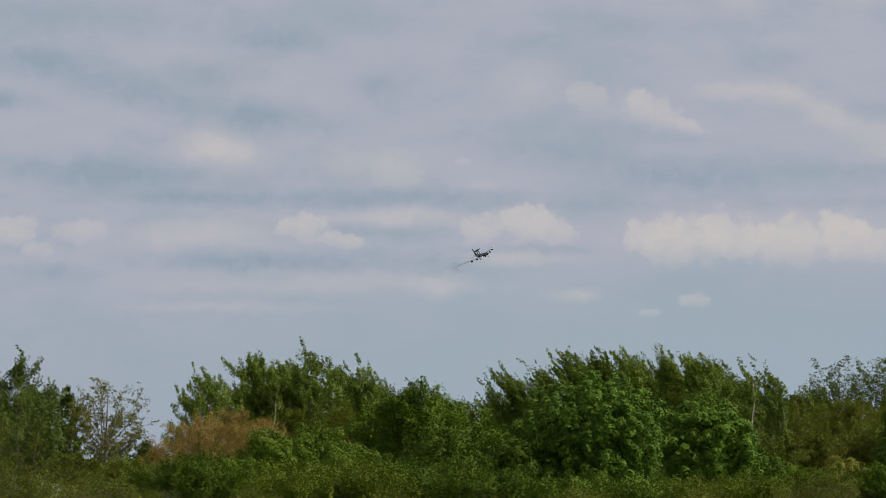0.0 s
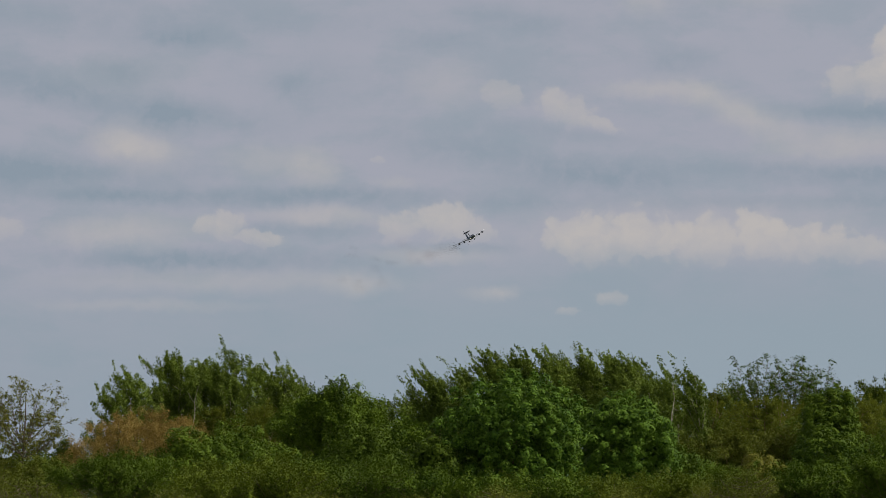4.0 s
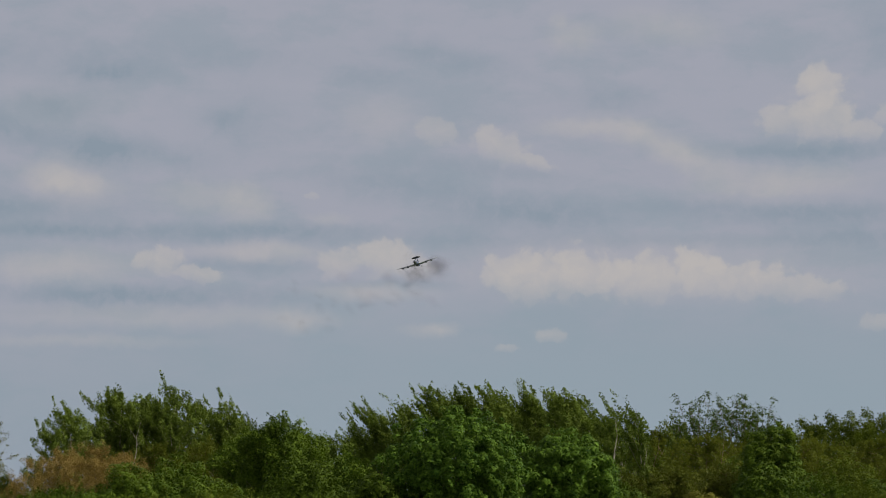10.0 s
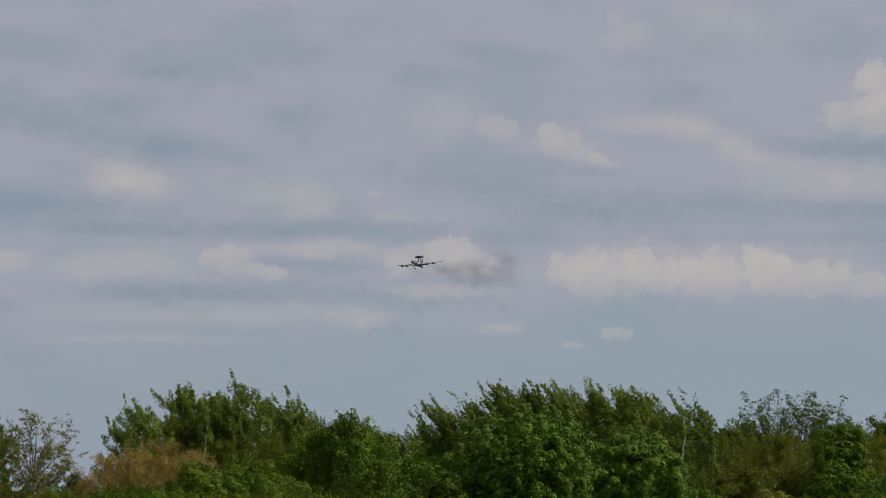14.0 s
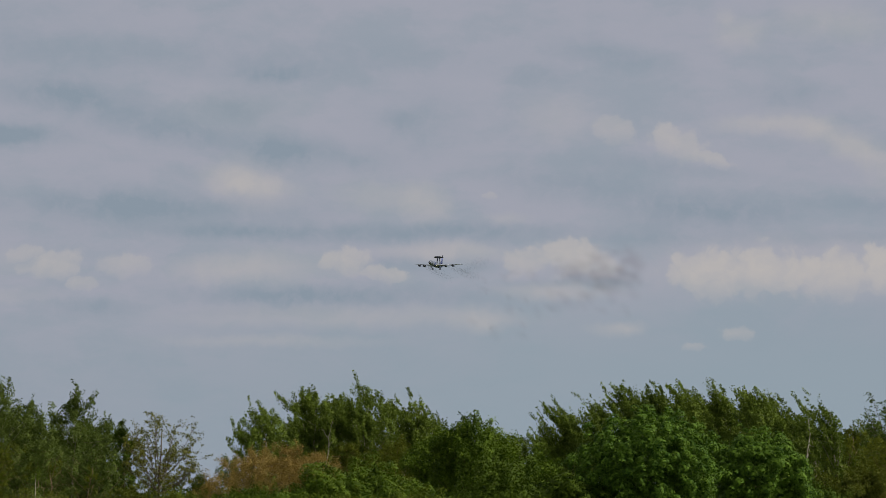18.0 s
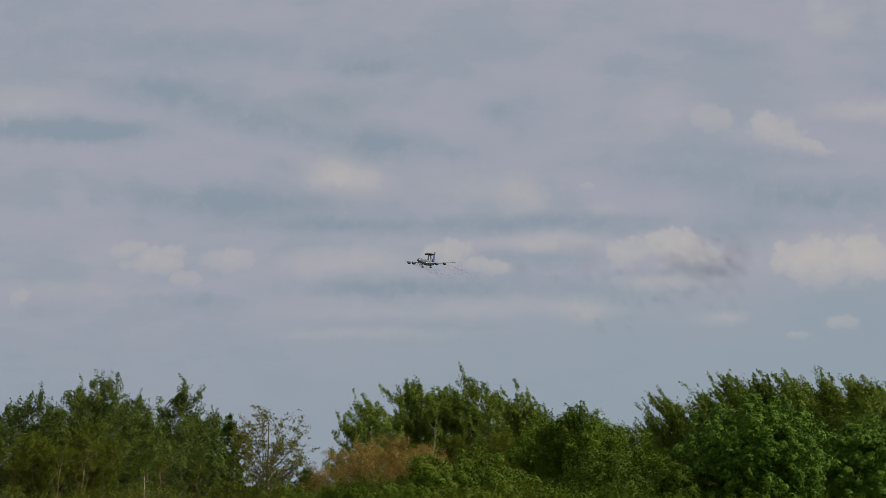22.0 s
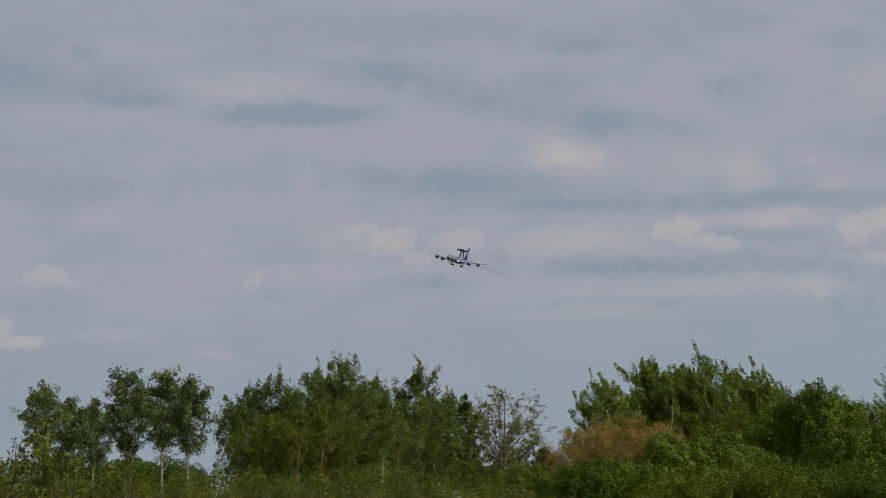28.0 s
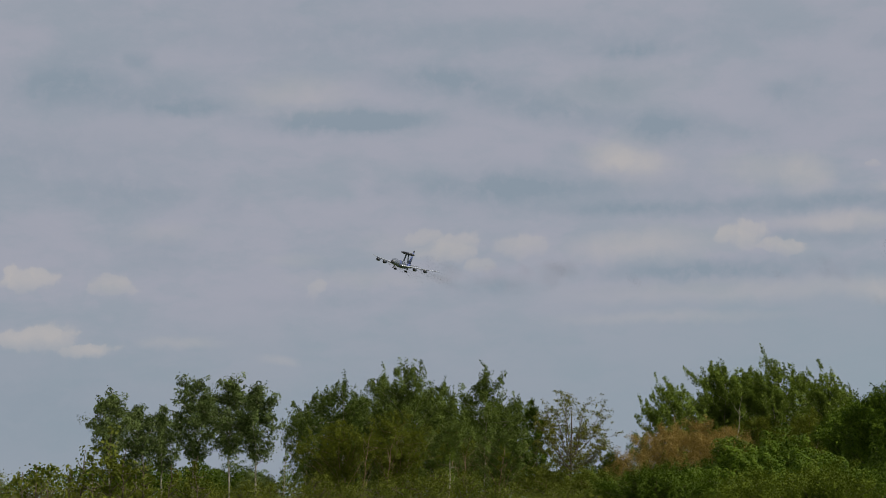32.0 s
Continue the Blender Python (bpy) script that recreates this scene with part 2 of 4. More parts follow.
# heaps, thin cloud and rifts: deck, degrees to the right and up, half width, half height, amount, tilt
crown(LOW, -17.77, 4.89, 0.71, 0.33, 0.95)
crown(LOW, -17.43, 3.52, 1.05, 0.33, 0.85)
crown(LOW, -16.43, 3.27, 0.70, 0.18, 0.75)
crown(LOW, -15.89, 4.70, 0.56, 0.28, 0.60)
crown(LOW, -11.30, 4.59, 0.20, 0.26, 0.40)
crown(LOW, -8.88, 5.73, 0.43, 0.18, 0.50)
crown(LOW, -8.19, 5.49, 0.74, 0.41, 0.75)
crown(LOW, -7.62, 5.09, 0.46, 0.18, 0.50)
crown(LOW, -6.54, 5.48, 0.66, 0.31, 0.55)
crown(LOW, -1.68, 5.66, 0.61, 0.38, 0.80)
crown(LOW, -0.73, 5.36, 0.77, 0.20, 0.75, -8)
crown(LOW, 2.39, 5.65, 0.61, 0.36, 0.75)
crown(LOW, 3.41, 5.79, 0.82, 0.51, 1.00)
crown(LOW, 4.18, 5.60, 0.48, 0.33, 0.60)
crown(LOW, 6.11, 3.78, 0.36, 0.11, 0.40)
crown(LOW, 6.68, 5.38, 1.25, 0.61, 0.95)
crown(LOW, 7.07, 4.04, 0.41, 0.19, 0.55)
crown(LOW, 7.83, 5.43, 1.02, 0.64, 0.95)
crown(LOW, 9.36, 5.38, 1.28, 0.59, 0.90)
crown(LOW, 10.51, 5.47, 0.79, 0.61, 1.05)
crown(LOW, 11.71, 5.25, 1.07, 0.43, 0.85)
crown(LOW, 12.85, 5.10, 1.02, 0.31, 0.70)
crown(LOW, 14.84, 4.35, 0.96, 0.28, 0.50)
crown(MID, 1.61, 7.18, 0.20, 0.11, 0.35)
crown(MID, 4.53, 8.61, 0.56, 0.36, 0.50, -12)
crown(MID, 5.88, 8.33, 0.79, 0.38, 0.75, -22)
crown(MID, 6.66, 8.00, 0.61, 0.18, 0.60, -18)
crown(MID, 12.33, 8.84, 0.59, 0.43, 0.70)
crown(MID, 13.09, 8.95, 0.99, 0.61, 1.00)
crown(MID, 14.02, 8.64, 0.61, 0.33, 0.70)
crown(MID, 14.66, 8.98, 0.33, 0.31, 0.60)
crown(HIGH, 12.96, 9.61, 0.54, 0.56, 1.00)
soft(LOW, -14.73, 5.88, 0.77, 0.20, 0.18)
soft(LOW, -14.35, 3.44, 0.77, 0.13, 0.30)
soft(LOW, -12.20, 3.03, 0.41, 0.11, 0.25)
soft(LOW, -11.81, 5.29, 0.64, 0.15, 0.15)
soft(LOW, -10.07, 4.83, 1.66, 0.18, 0.20)
soft(LOW, -9.50, 5.59, 0.77, 0.32, 0.18)
soft(LOW, -4.63, 5.44, 0.96, 0.28, 0.30)
soft(LOW, -3.41, 3.87, 2.17, 0.13, 0.22)
soft(LOW, -3.31, 5.54, 1.28, 0.36, 0.35)
soft(LOW, -1.53, 4.43, 3.32, 0.23, 0.28)
soft(LOW, 0.60, 5.90, 1.28, 0.20, 0.50)
soft(LOW, 1.38, 4.38, 0.70, 0.26, 0.35)
soft(LOW, 3.16, 5.03, 1.15, 0.17, 0.45)
soft(LOW, 4.43, 4.17, 0.51, 0.15, 0.25)
soft(LOW, 4.77, 4.22, 0.38, 0.13, 0.30)
soft(LOW, 9.68, 5.57, 4.21, 0.64, 0.18)
soft(MID, -11.33, 8.98, 1.21, 0.38, 0.30)
soft(MID, -4.17, 7.58, 0.59, 0.38, 0.30)
soft(MID, -3.99, 9.07, 1.53, 0.51, 0.12)
soft(MID, -3.81, 7.39, 0.89, 0.48, 0.35, -8)
soft(MID, -3.40, 7.24, 0.79, 0.33, 0.25)
soft(MID, -1.03, 7.16, 0.79, 0.38, 0.28)
soft(MID, 0.18, 7.01, 0.56, 0.41, 0.50, -12)
soft(MID, 2.04, 6.68, 0.51, 0.13, 0.25)
soft(MID, 3.24, 8.93, 0.77, 0.51, 0.20)
soft(MID, 7.49, 8.74, 0.77, 0.18, 0.35)
soft(MID, 8.65, 8.74, 0.79, 0.26, 0.45, -8)
soft(MID, 9.61, 8.37, 0.83, 0.31, 0.40, -20)
soft(MID, 10.44, 7.99, 0.83, 0.31, 0.40, -12)
soft(MID, 12.22, 7.45, 1.72, 0.36, 0.45, 2)
soft(HIGH, 7.12, 11.15, 0.20, 0.18, 0.30)
soft(HIGH, 7.53, 10.77, 0.57, 0.33, 0.35)
soft(HIGH, 9.59, 11.00, 1.08, 0.36, 0.30, -6)
shade(LOW, -17.36, 1.98, 2.04, 0.89, 0.45)
shade(LOW, -14.83, 5.42, 0.66, 0.33, 0.40)
shade(LOW, -13.20, 6.48, 0.23, 0.20, 0.30)
shade(LOW, -11.18, 4.31, 1.40, 0.13, 0.25)
shade(LOW, -7.34, 4.54, 0.89, 0.15, 0.35)
shade(LOW, -7.17, 4.60, 0.66, 0.11, 0.40)
shade(LOW, -4.25, 6.34, 1.15, 0.10, 0.50)
shade(LOW, -3.17, 4.52, 1.40, 0.09, 0.40)
shade(LOW, -3.09, 4.87, 1.34, 0.17, 0.50)
shade(LOW, -1.54, 4.92, 2.68, 0.20, 0.70)
shade(LOW, -1.31, 6.30, 3.83, 0.17, 0.80)
shade(LOW, 0.16, 5.59, 1.12, 0.15, 0.55)
shade(LOW, 1.23, 6.44, 1.53, 0.13, 0.40)
shade(LOW, 3.54, 5.19, 0.94, 0.09, 0.70)
shade(LOW, 5.20, 6.27, 0.77, 0.38, 0.40)
shade(LOW, 9.93, 4.29, 4.21, 0.51, 0.12)
shade(LOW, 10.58, 6.20, 4.21, 0.13, 0.45)
shade(LOW, 14.11, 6.10, 1.40, 0.38, 0.50)
shade(MID, -17.31, 9.14, 0.79, 0.38, 0.50)
shade(MID, -17.18, 7.61, 2.17, 0.51, 0.40)
shade(MID, -16.30, 9.34, 0.74, 0.51, 0.65)
shade(MID, -15.17, 6.74, 1.28, 0.31, 0.50)
shade(MID, -14.59, 8.94, 1.08, 0.36, 0.60)
shade(MID, -13.57, 8.72, 0.84, 0.14, 0.60)
shade(MID, -10.54, 8.40, 0.96, 0.23, 0.75)
shade(MID, -10.18, 8.38, 1.66, 0.23, 0.60)
shade(MID, -9.26, 6.86, 0.26, 0.15, 0.35)
shade(MID, -9.09, 8.40, 0.77, 0.13, 0.50)
shade(MID, -8.25, 6.93, 0.43, 0.19, 0.35)
shade(MID, -8.15, 9.33, 1.08, 0.28, 0.60)
shade(MID, -6.99, 6.84, 1.40, 0.36, 0.45)
shade(MID, -6.62, 8.90, 1.47, 0.32, 0.50, -10)
shade(MID, -6.47, 6.90, 0.83, 0.26, 0.35)
shade(MID, -5.21, 8.46, 1.08, 0.26, 0.40, -10)
shade(MID, -4.81, 6.76, 1.91, 0.28, 0.50)
shade(MID, -4.22, 8.92, 0.79, 0.33, 0.45)
shade(MID, -4.18, 9.19, 0.54, 0.23, 0.40)
shade(MID, -3.15, 8.14, 0.46, 0.33, 0.50)
shade(MID, -3.01, 8.12, 0.79, 0.33, 0.50)
shade(MID, -1.54, 8.00, 0.83, 0.26, 0.35, -8)
shade(MID, -0.42, 8.83, 0.33, 0.20, 0.35)
shade(MID, 0.07, 8.78, 0.77, 0.57, 0.30)
shade(MID, 3.89, 7.38, 1.66, 0.33, 0.50, -8)
shade(MID, 5.56, 7.80, 1.53, 0.15, 0.35, -6)
shade(MID, 6.98, 6.83, 1.47, 0.31, 0.75)
shade(MID, 8.42, 9.37, 0.69, 0.28, 0.45)
shade(MID, 10.18, 7.00, 0.89, 0.18, 0.40)
shade(MID, 12.92, 8.18, 1.59, 0.18, 0.80)
shade(MID, 12.97, 6.77, 1.91, 0.23, 0.70)
shade(HIGH, -14.35, 9.75, 0.23, 0.20, 0.55)
shade(HIGH, -10.96, 10.59, 3.19, 0.77, 0.25)
shade(HIGH, -4.52, 10.24, 5.10, 0.33, 0.30)
shade(HIGH, -3.39, 9.83, 0.79, 0.28, 0.35)
shade(HIGH, -3.03, 9.85, 0.70, 0.13, 0.40)
shade(HIGH, 2.75, 9.88, 0.54, 0.19, 0.40)
shade(HIGH, 4.56, 10.31, 1.21, 0.26, 0.40, -12)
shade(HIGH, 14.58, 10.79, 0.59, 0.56, 0.50)


def finish_decks():
    veil_tone, rift_tone, lit_tone = (0.371, 0.386, 0.455), (0.262, 0.322, 0.388), (0.505, 0.480, 0.472)
    for deck in (LOW, MID, HIGH):
        nt = deck["nodes"]
        NODES.append(nt)
        grain = ease(cloud_noise(deck["ruffled"], 1.7, 6.0, 0.6), 0.32, 0.68, 0.74, 1.02)
        lit = calc("MINIMUM", calc("MULTIPLY", calc("ADD", total("MAXIMUM", deck["crowns"]), total("ADD", deck["softs"])), grain), 1.0)
        dark = calc("MINIMUM", calc("MULTIPLY", total("ADD", deck["shades"]), ease(cloud_noise(deck["ruffled"], 2.1, 6.0, 0.6), 0.3, 0.62, 0.60, 1.05)), 0.95)
        glow = nt.nodes.new("ShaderNodeEmission")
        out = nt.nodes["Material Output"].inputs["Surface"]
        if deck is LOW:
            streaks = vcalc("MULTIPLY", deck["ruffled"], (0.42, 1.0, 1.0))
            cover = calc("ADD", ease(cloud_noise(streaks, 0.8, 6.0, 0.6), 0.32, 0.60, 0.30, 1.0), calc("MULTIPLY", calc("SUBTRACT", cloud_noise(streaks, 2.6, 5.0, 0.6), 0.5), 0.45))
            low = calc("ADD", ease(deck["el"], 3.2, 6.2), ease(deck["az"], -12.0, 9.0, 0.62, 0.10))
            cover = calc("MULTIPLY", calc("MULTIPLY", cover, calc("MINIMUM", low, 1.0)), ease(deck["el"], 1.5, 3.9, 0.55, 1.0))
            cover = calc("MAXIMUM", calc("MINIMUM", cover, 1.0), 0.0)
            haze = tint(ease(deck["az"], -9.0, 7.0), (0.288, 0.350, 0.410), (0.298, 0.370, 0.428))
            tone = tint(cover, tint(ease(deck["el"], 0.5, 10.0), haze, (0.300, 0.352, 0.414)), veil_tone)
            tone = tint(lit, tint(dark, tone, rift_tone), lit_tone)
            nt.links.new(tone, glow.inputs[0])
            nt.links.new(glow.outputs[0], out)
            continue
        nt.links.new(tint(calc("DIVIDE", lit, calc("ADD", calc("ADD", lit, dark), 0.001)), rift_tone, lit_tone), glow.inputs[0])
        clear = nt.nodes.new("ShaderNodeBsdfTransparent")
        mix = nt.nodes.new("ShaderNodeMixShader")
        nt.links.new(calc("MAXIMUM", lit, dark), mix.inputs[0])
        nt.links.new(clear.outputs[0], mix.inputs[1])
        nt.links.new(glow.outputs[0], mix.inputs[2])
        nt.links.new(mix.outputs[0], out)


finish_decks()


# ---- mesh helpers ----
def mesh_of(name, verts, faces, smooth=False):
    me = bpy.data.meshes.new(name)
    me.from_pydata([tuple(v) for v in verts], [], [tuple(f) for f in faces])
    me.update()
    if smooth:
        me.polygons.foreach_set("use_smooth", [True] * len(me.polygons))
    return me


def part(name, me, mat, parent, label=""):
    """One mesh object under a thing or a part."""
    ob = new(name, me)
    if mat and not me.materials:
        me.materials.append(mat)
    ob.parent = parent
    if label:
        tagged(ob, label)
    return ob


def thing(name, m, label, category, group="", kind=""):
    ob = new(name)
    ob.empty_display_size = 0.3
    ob.matrix_basis = m
    return tagged(ob, label, category, group, kind)


def loft(rings, closed=True, cap=True):
    """Verts and faces of a skin over rings of equal count."""
    n = len(rings[0])
    verts = [p for r in rings for p in r]
    faces = []
    for i in range(len(rings) - 1):
        for j in range(n if closed else n - 1):
            k = (j + 1) % n
            faces.append((i * n + j, i * n + k, (i + 1) * n + k, (i + 1) * n + j))
    if cap:
        faces.append(tuple(range(n - 1, -1, -1)))
        faces.append(tuple(range((len(rings) - 1) * n, len(rings) * n)))
    return verts, faces


# ---- sky and ground ----
def build_shell(name, deck, radius, low, high, label):
    nu, nv = 48, 22
    verts, faces = [], []
    for j in range(nv + 1):
        e = radians(low + (high - low) * j / nv)
        for i in range(nu + 1):
            a = radians(-42 + 84 * i / nu)
            verts.append((radius * math.sin(a) * math.cos(e), radius * math.cos(a) * math.cos(e), radius * math.sin(e)))
    for j in range(nv):
        for i in range(nu):
            k = j * (nu + 1) + i
            faces.append((k, k + nu + 1, k + nu + 2, k + 1))
    ob = new(name, mesh_of(name, verts, faces, True))
    ob.data.materials.append(deck["material"])
    ob.location = EYE
    return tagged(ob, label, "sky", "", "structure")


def build_ground():
    n = 96
    verts, faces = [(0, 0, 0)], []
    for r in (8, 30, 90, 200, 600, 1800, 4500):
        for i in range(n):
            a = 2 * math.pi * i / n
            verts.append((r * math.cos(a), r * math.sin(a), 0.0))
    for i in range(n):
        faces.append((0, 1 + i, 1 + (i + 1) % n))
    for k in range(6):
        for i in range(n):
            j = (i + 1) % n
            faces.append((1 + k * n + i, 1 + (k + 1) * n + i, 1 + (k + 1) * n + j, 1 + k * n + j))
    ob = new("ground", mesh_of("ground", verts, faces))
    ob.data.materials.append(GRASS)
    return tagged(ob, "flat rough green meadow ground", "ground", "", "structure")


BACKDROP = build_shell("backdrop", LOW, SKY_R, -2, 32, "pale grey sky with drifting broken clouds")
MIDDLE_DECK = build_shell("backdrop_middle_cloud", MID, SKY_R - 150, 4.5, 14, "thin broken middle cloud drifting over the sky")
UPPER_DECK = build_shell("backdrop_upper_cloud", HIGH, SKY_R - 300, 7, 16, "faint upper cloud drifting over the sky")
build_ground()

# ---- plants ----
def at(az, dist):
    a = radians(az)
    return Vector((dist * math.sin(a), dist * math.cos(a), 0.0))


def tube_mesh(name, paths, sides=5):
    """Tapered tubes: each path is points and radii."""
    verts, faces = [], []
    ring = [(math.cos(2 * math.pi * k / sides), math.sin(2 * math.pi * k / sides)) for k in range(sides)]
    for pts, radii in paths:
        base = len(verts)
        for i, (p, r) in enumerate(zip(pts, radii)):
            d = pts[min(i + 1, len(pts) - 1)] - pts[max(i - 1, 0)]
            d = d / (np.linalg.norm(d) + 1e-9)
            a = np.cross(d, (0.31, 0.95, 0.05) if abs(d[2]) > 0.5 else (0, 0, 1))
            a = a / (np.linalg.norm(a) + 1e-9)
            b = np.cross(d, a)
            for c, s in ring:
                verts.append(p + r * (c * a + s * b))
        for i in range(len(pts) - 1):
            for j in range(sides):
                k = (j + 1) % sides
                faces.append((base + i * sides + j, base + i * sides + k, base + (i + 1) * sides + k, base + (i + 1) * sides + j))
    return mesh_of(name, verts, faces, True)


def leaf_mesh(name, rng, centres, size, out=None, far=False):
    """Pointed leaves, one at each centre, mostly facing up and outward; folded where they stand near."""
    n = len(centres)
    face = rng.normal(size=(n, 3)) * 0.65
    face[:, 2] += 0.75
    if out is not None:
        face = face * 0.15 + out
    face /= np.linalg.norm(face, axis=1)[:, None] + 1e-9
    axis = np.cross(face, rng.normal(size=(n, 3)))
    axis /= np.linalg.norm(axis, axis=1)[:, None] + 1e-9
    side = np.cross(face, axis)
    s = (size * rng.uniform(0.6, 1.4, n))[:, None]
    if far:
        corners = [centres - axis * s * 0.45 + side * s * 0.40, centres - axis * s * 0.45 - side * s * 0.40, centres + axis * s * 0.62]
        order = [[0, 1, 2]]
    else:
        corners = [centres - axis * s * 0.5, centres + side * s * 0.36 + face * s * 0.12,
                   centres + axis * s * 0.5 - face * s * 0.10, centres - side * s * 0.36 + face * s * 0.12]
        order = [[0, 2, 1, 0, 3, 2]]
    c, t = len(corners), len(order[0])
    verts = np.stack(corners, axis=1).reshape(-1, 3).astype(np.float32)
    loops = (np.arange(n)[:, None] * c + np.array(order)).astype(np.int32).ravel()
    me = bpy.data.meshes.new(name)
    me.vertices.add(n * c)
    me.vertices.foreach_set("co", verts.ravel())
    me.loops.add(n * t)
    me.loops.foreach_set("vertex_index", loops)
    me.polygons.add(n * t // 3)
    me.polygons.foreach_set("loop_start", np.arange(0, n * t, 3, dtype=np.int32))
    me.update(calc_edges=True)
    return me


ROUND = lambda u: math.sqrt(max(0.03, 1 - (2 * u - 0.9) ** 2 * 0.8))
OVAL = lambda u: max(0.22, math.sin(math.pi * (0.12 + 0.80 * u)) ** 0.8)
LEAFY = lambda u: max(0.25, 1.0 - 0.72 * u ** 1.6)


def skeleton_of(rng, height, width, base, limbs, rise, shape, lean, twigs, girth, twig=0.5, up=0.6, blow=0.0, whips=0):
    """Trunk and limbs with their twigs as tubes, and the places from which leaves hang.
    twig: its length; up: how steeply it rises; blow: how far the wind lays it to one side."""
    zs = np.linspace(0, 1, 9)
    full = height
    if whips:
        height = max(height * 0.8, height - 0.6)
    trunk = np.stack([lean * height * zs ** 2 + rng.normal(0, 0.012 * height, 9) * zs,
                      rng.normal(0, 0.012 * height, 9) * zs, zs * height * 0.97], axis=1)
    radii = girth * (1 - 0.93 * zs ** 0.8) + 0.006

    def on_trunk(u):
        return np.array([np.interp(u, zs, trunk[:, k]) for k in range(3)])

    wood, sprays = [], []
    for i in range(limbs):
        u = (i + rng.uniform(0.1, 0.9)) / limbs
        h = base + (0.93 - base) * u
        start = on_trunk(h)
        a = i * 2.39996 + rng.uniform(-0.4, 0.4)
        reach = shape(u) * rng.uniform(0.70, 1.12)
        r = width / 2 * reach
        end = start + np.array([math.cos(a) * r, math.sin(a) * r, r * rise * rng.uniform(0.7, 1.25)])
        end[0] += lean * height * 0.25 + blow * 0.45 * r
        end[2] = min(end[2], height * (1.0 - 0.24 * reach ** 2) * rng.uniform(0.84, 1.0))
        end[2] = max(end[2], 0.15)
        mid = start * 0.5 + end * 0.5 + np.array([-blow * 0.12 * r, 0, -0.08 * r]) + rng.normal(0, 0.05 * r, 3)
        q = np.linspace(0, 1, 6)[:, None]
        pts = start * (1 - q) ** 2 + 2 * mid * q * (1 - q) + end * q ** 2
        g = max(0.012, np.interp(h, zs, radii) * 0.5)
        wood.append([(pts, np.linspace(g, 0.006, 6))])
        for k in range(1, 5):
            sprays.append((*pts[k], *pts[k + 1], 1.2 - 0.12 * k, 1.08 - 0.12 * k, 1.0))
        for s in np.linspace(0.28, 1.0, twigs):
            p = start * (1 - s) ** 2 + 2 * mid * s * (1 - s) + end * s ** 2
            for _ in range(2):
                d = rng.normal(size=3) * 0.6
                d[2] = abs(d[2]) + up
                d[0] += blow
                d *= twig * rng.uniform(0.4, 1.3) * (1.15 - 0.35 * s) / np.linalg.norm(d)
                bend = np.array([blow * 0.2 * twig, 0, -abs(blow) * 0.08 * twig])
                sprays.append((*p, *(p + d * 0.5), 1.0, 0.85, 1.3))
                sprays.append((*(p + d * 0.5), *(p + d + bend), 0.85, 0.35, 1.3))
    for s in np.linspace(max(base, 0.5), 0.9, 5):
        sprays.append((*on_trunk(s), *on_trunk(s + 0.1), 1.3 - s * 0.7, 1.2 - s * 0.7, 1.5))
    for _ in range(4):
        p = on_trunk(rng.uniform(0.86, 0.97))
        d = np.array([rng.normal() * 0.3 + blow, rng.normal() * 0.3, up + 0.5])
        d *= twig * rng.uniform(0.7, 1.2) / np.linalg.norm(d)
        d[2] = min(d[2], height * 1.03 - p[2])
        sprays.append((*p, *(p + d), 0.9, 0.3, 1.8))
    tips = [s for s in sprays if s[5] > height * 0.55]
    for _ in range(whips if tips else 0):
        s = tips[rng.integers(len(tips))]
        p = np.array(s[3:6])
        d = np.array([rng.normal() * 0.22 + blow, rng.normal() * 0.25, 1.0])
        d *= rng.uniform(0.5, 1.25) * (1.5 if blow < -0.4 else 1.0) / np.linalg.norm(d)
        d[2] = min(d[2], full * 1.02 - p[2])
        if d[2] > 0.1:
            sprays.append((*p, *(p + d), 0.8, 0.25, 1.5))
    return trunk, radii, wood, np.array(sprays)


def leaf_places(rng, sprays, count, spread, clump=0.13, stretch=0.8):
    """Places of leaves in tufts strewn along the sprays, thinning to their tips, and the way each leaf faces."""
    length = np.linalg.norm(sprays[:, 3:6] - sprays[:, 0:3], axis=1) * sprays[:, 8] + 0.02
    tufts = max(8, count // 27)
    pick = rng.choice(len(sprays), tufts, p=length / length.sum())
    f = rng.uniform(0, 1, tufts)[:, None]
    s = sprays[pick]
    wide = s[:, 6:7] * (1 - f) + s[:, 7:8] * f
    c = s[:, 0:3] * (1 - f) + s[:, 3:6] * f + rng.normal(size=(tufts, 3)) * wide * spread
    size = clump * rng.uniform(0.6, 1.5, tufts) * np.clip(wide[:, 0], 0.55, 1.2)
    own = rng.choice(tufts, count, p=size ** 1.5 / (size ** 1.5).sum())
    off = rng.normal(size=(count, 3)) * np.array([1.0, 1.0, 0.75])
    along = s[:, 3:6] - s[:, 0:3]
    along /= np.linalg.norm(along, axis=1)[:, None] + 1e-6
    off *= np.minimum(1.0, 1.45 / (np.linalg.norm(off, axis=1) + 1e-6))[:, None]
    p = c[own] + off * size[own][:, None] + along[own] * (rng.uniform(-1.6, 1.6, count) * size[own] * stretch)[:, None]
    p[:, 2] = np.clip(p[:, 2], 0.06, None)
    turn = rng.normal(size=(tufts, 3))  # the leaves of a tuft turn much the same way
    turn[:, 2] = turn[:, 2] * 0.8 + 0.55
    turn /= np.linalg.norm(turn, axis=1)[:, None]
    face = turn[own] * 1.1 + off * 0.35 + rng.normal(size=(count, 3)) * 0.35
    return p, face


COUNT = [0]
SWAYERS = []


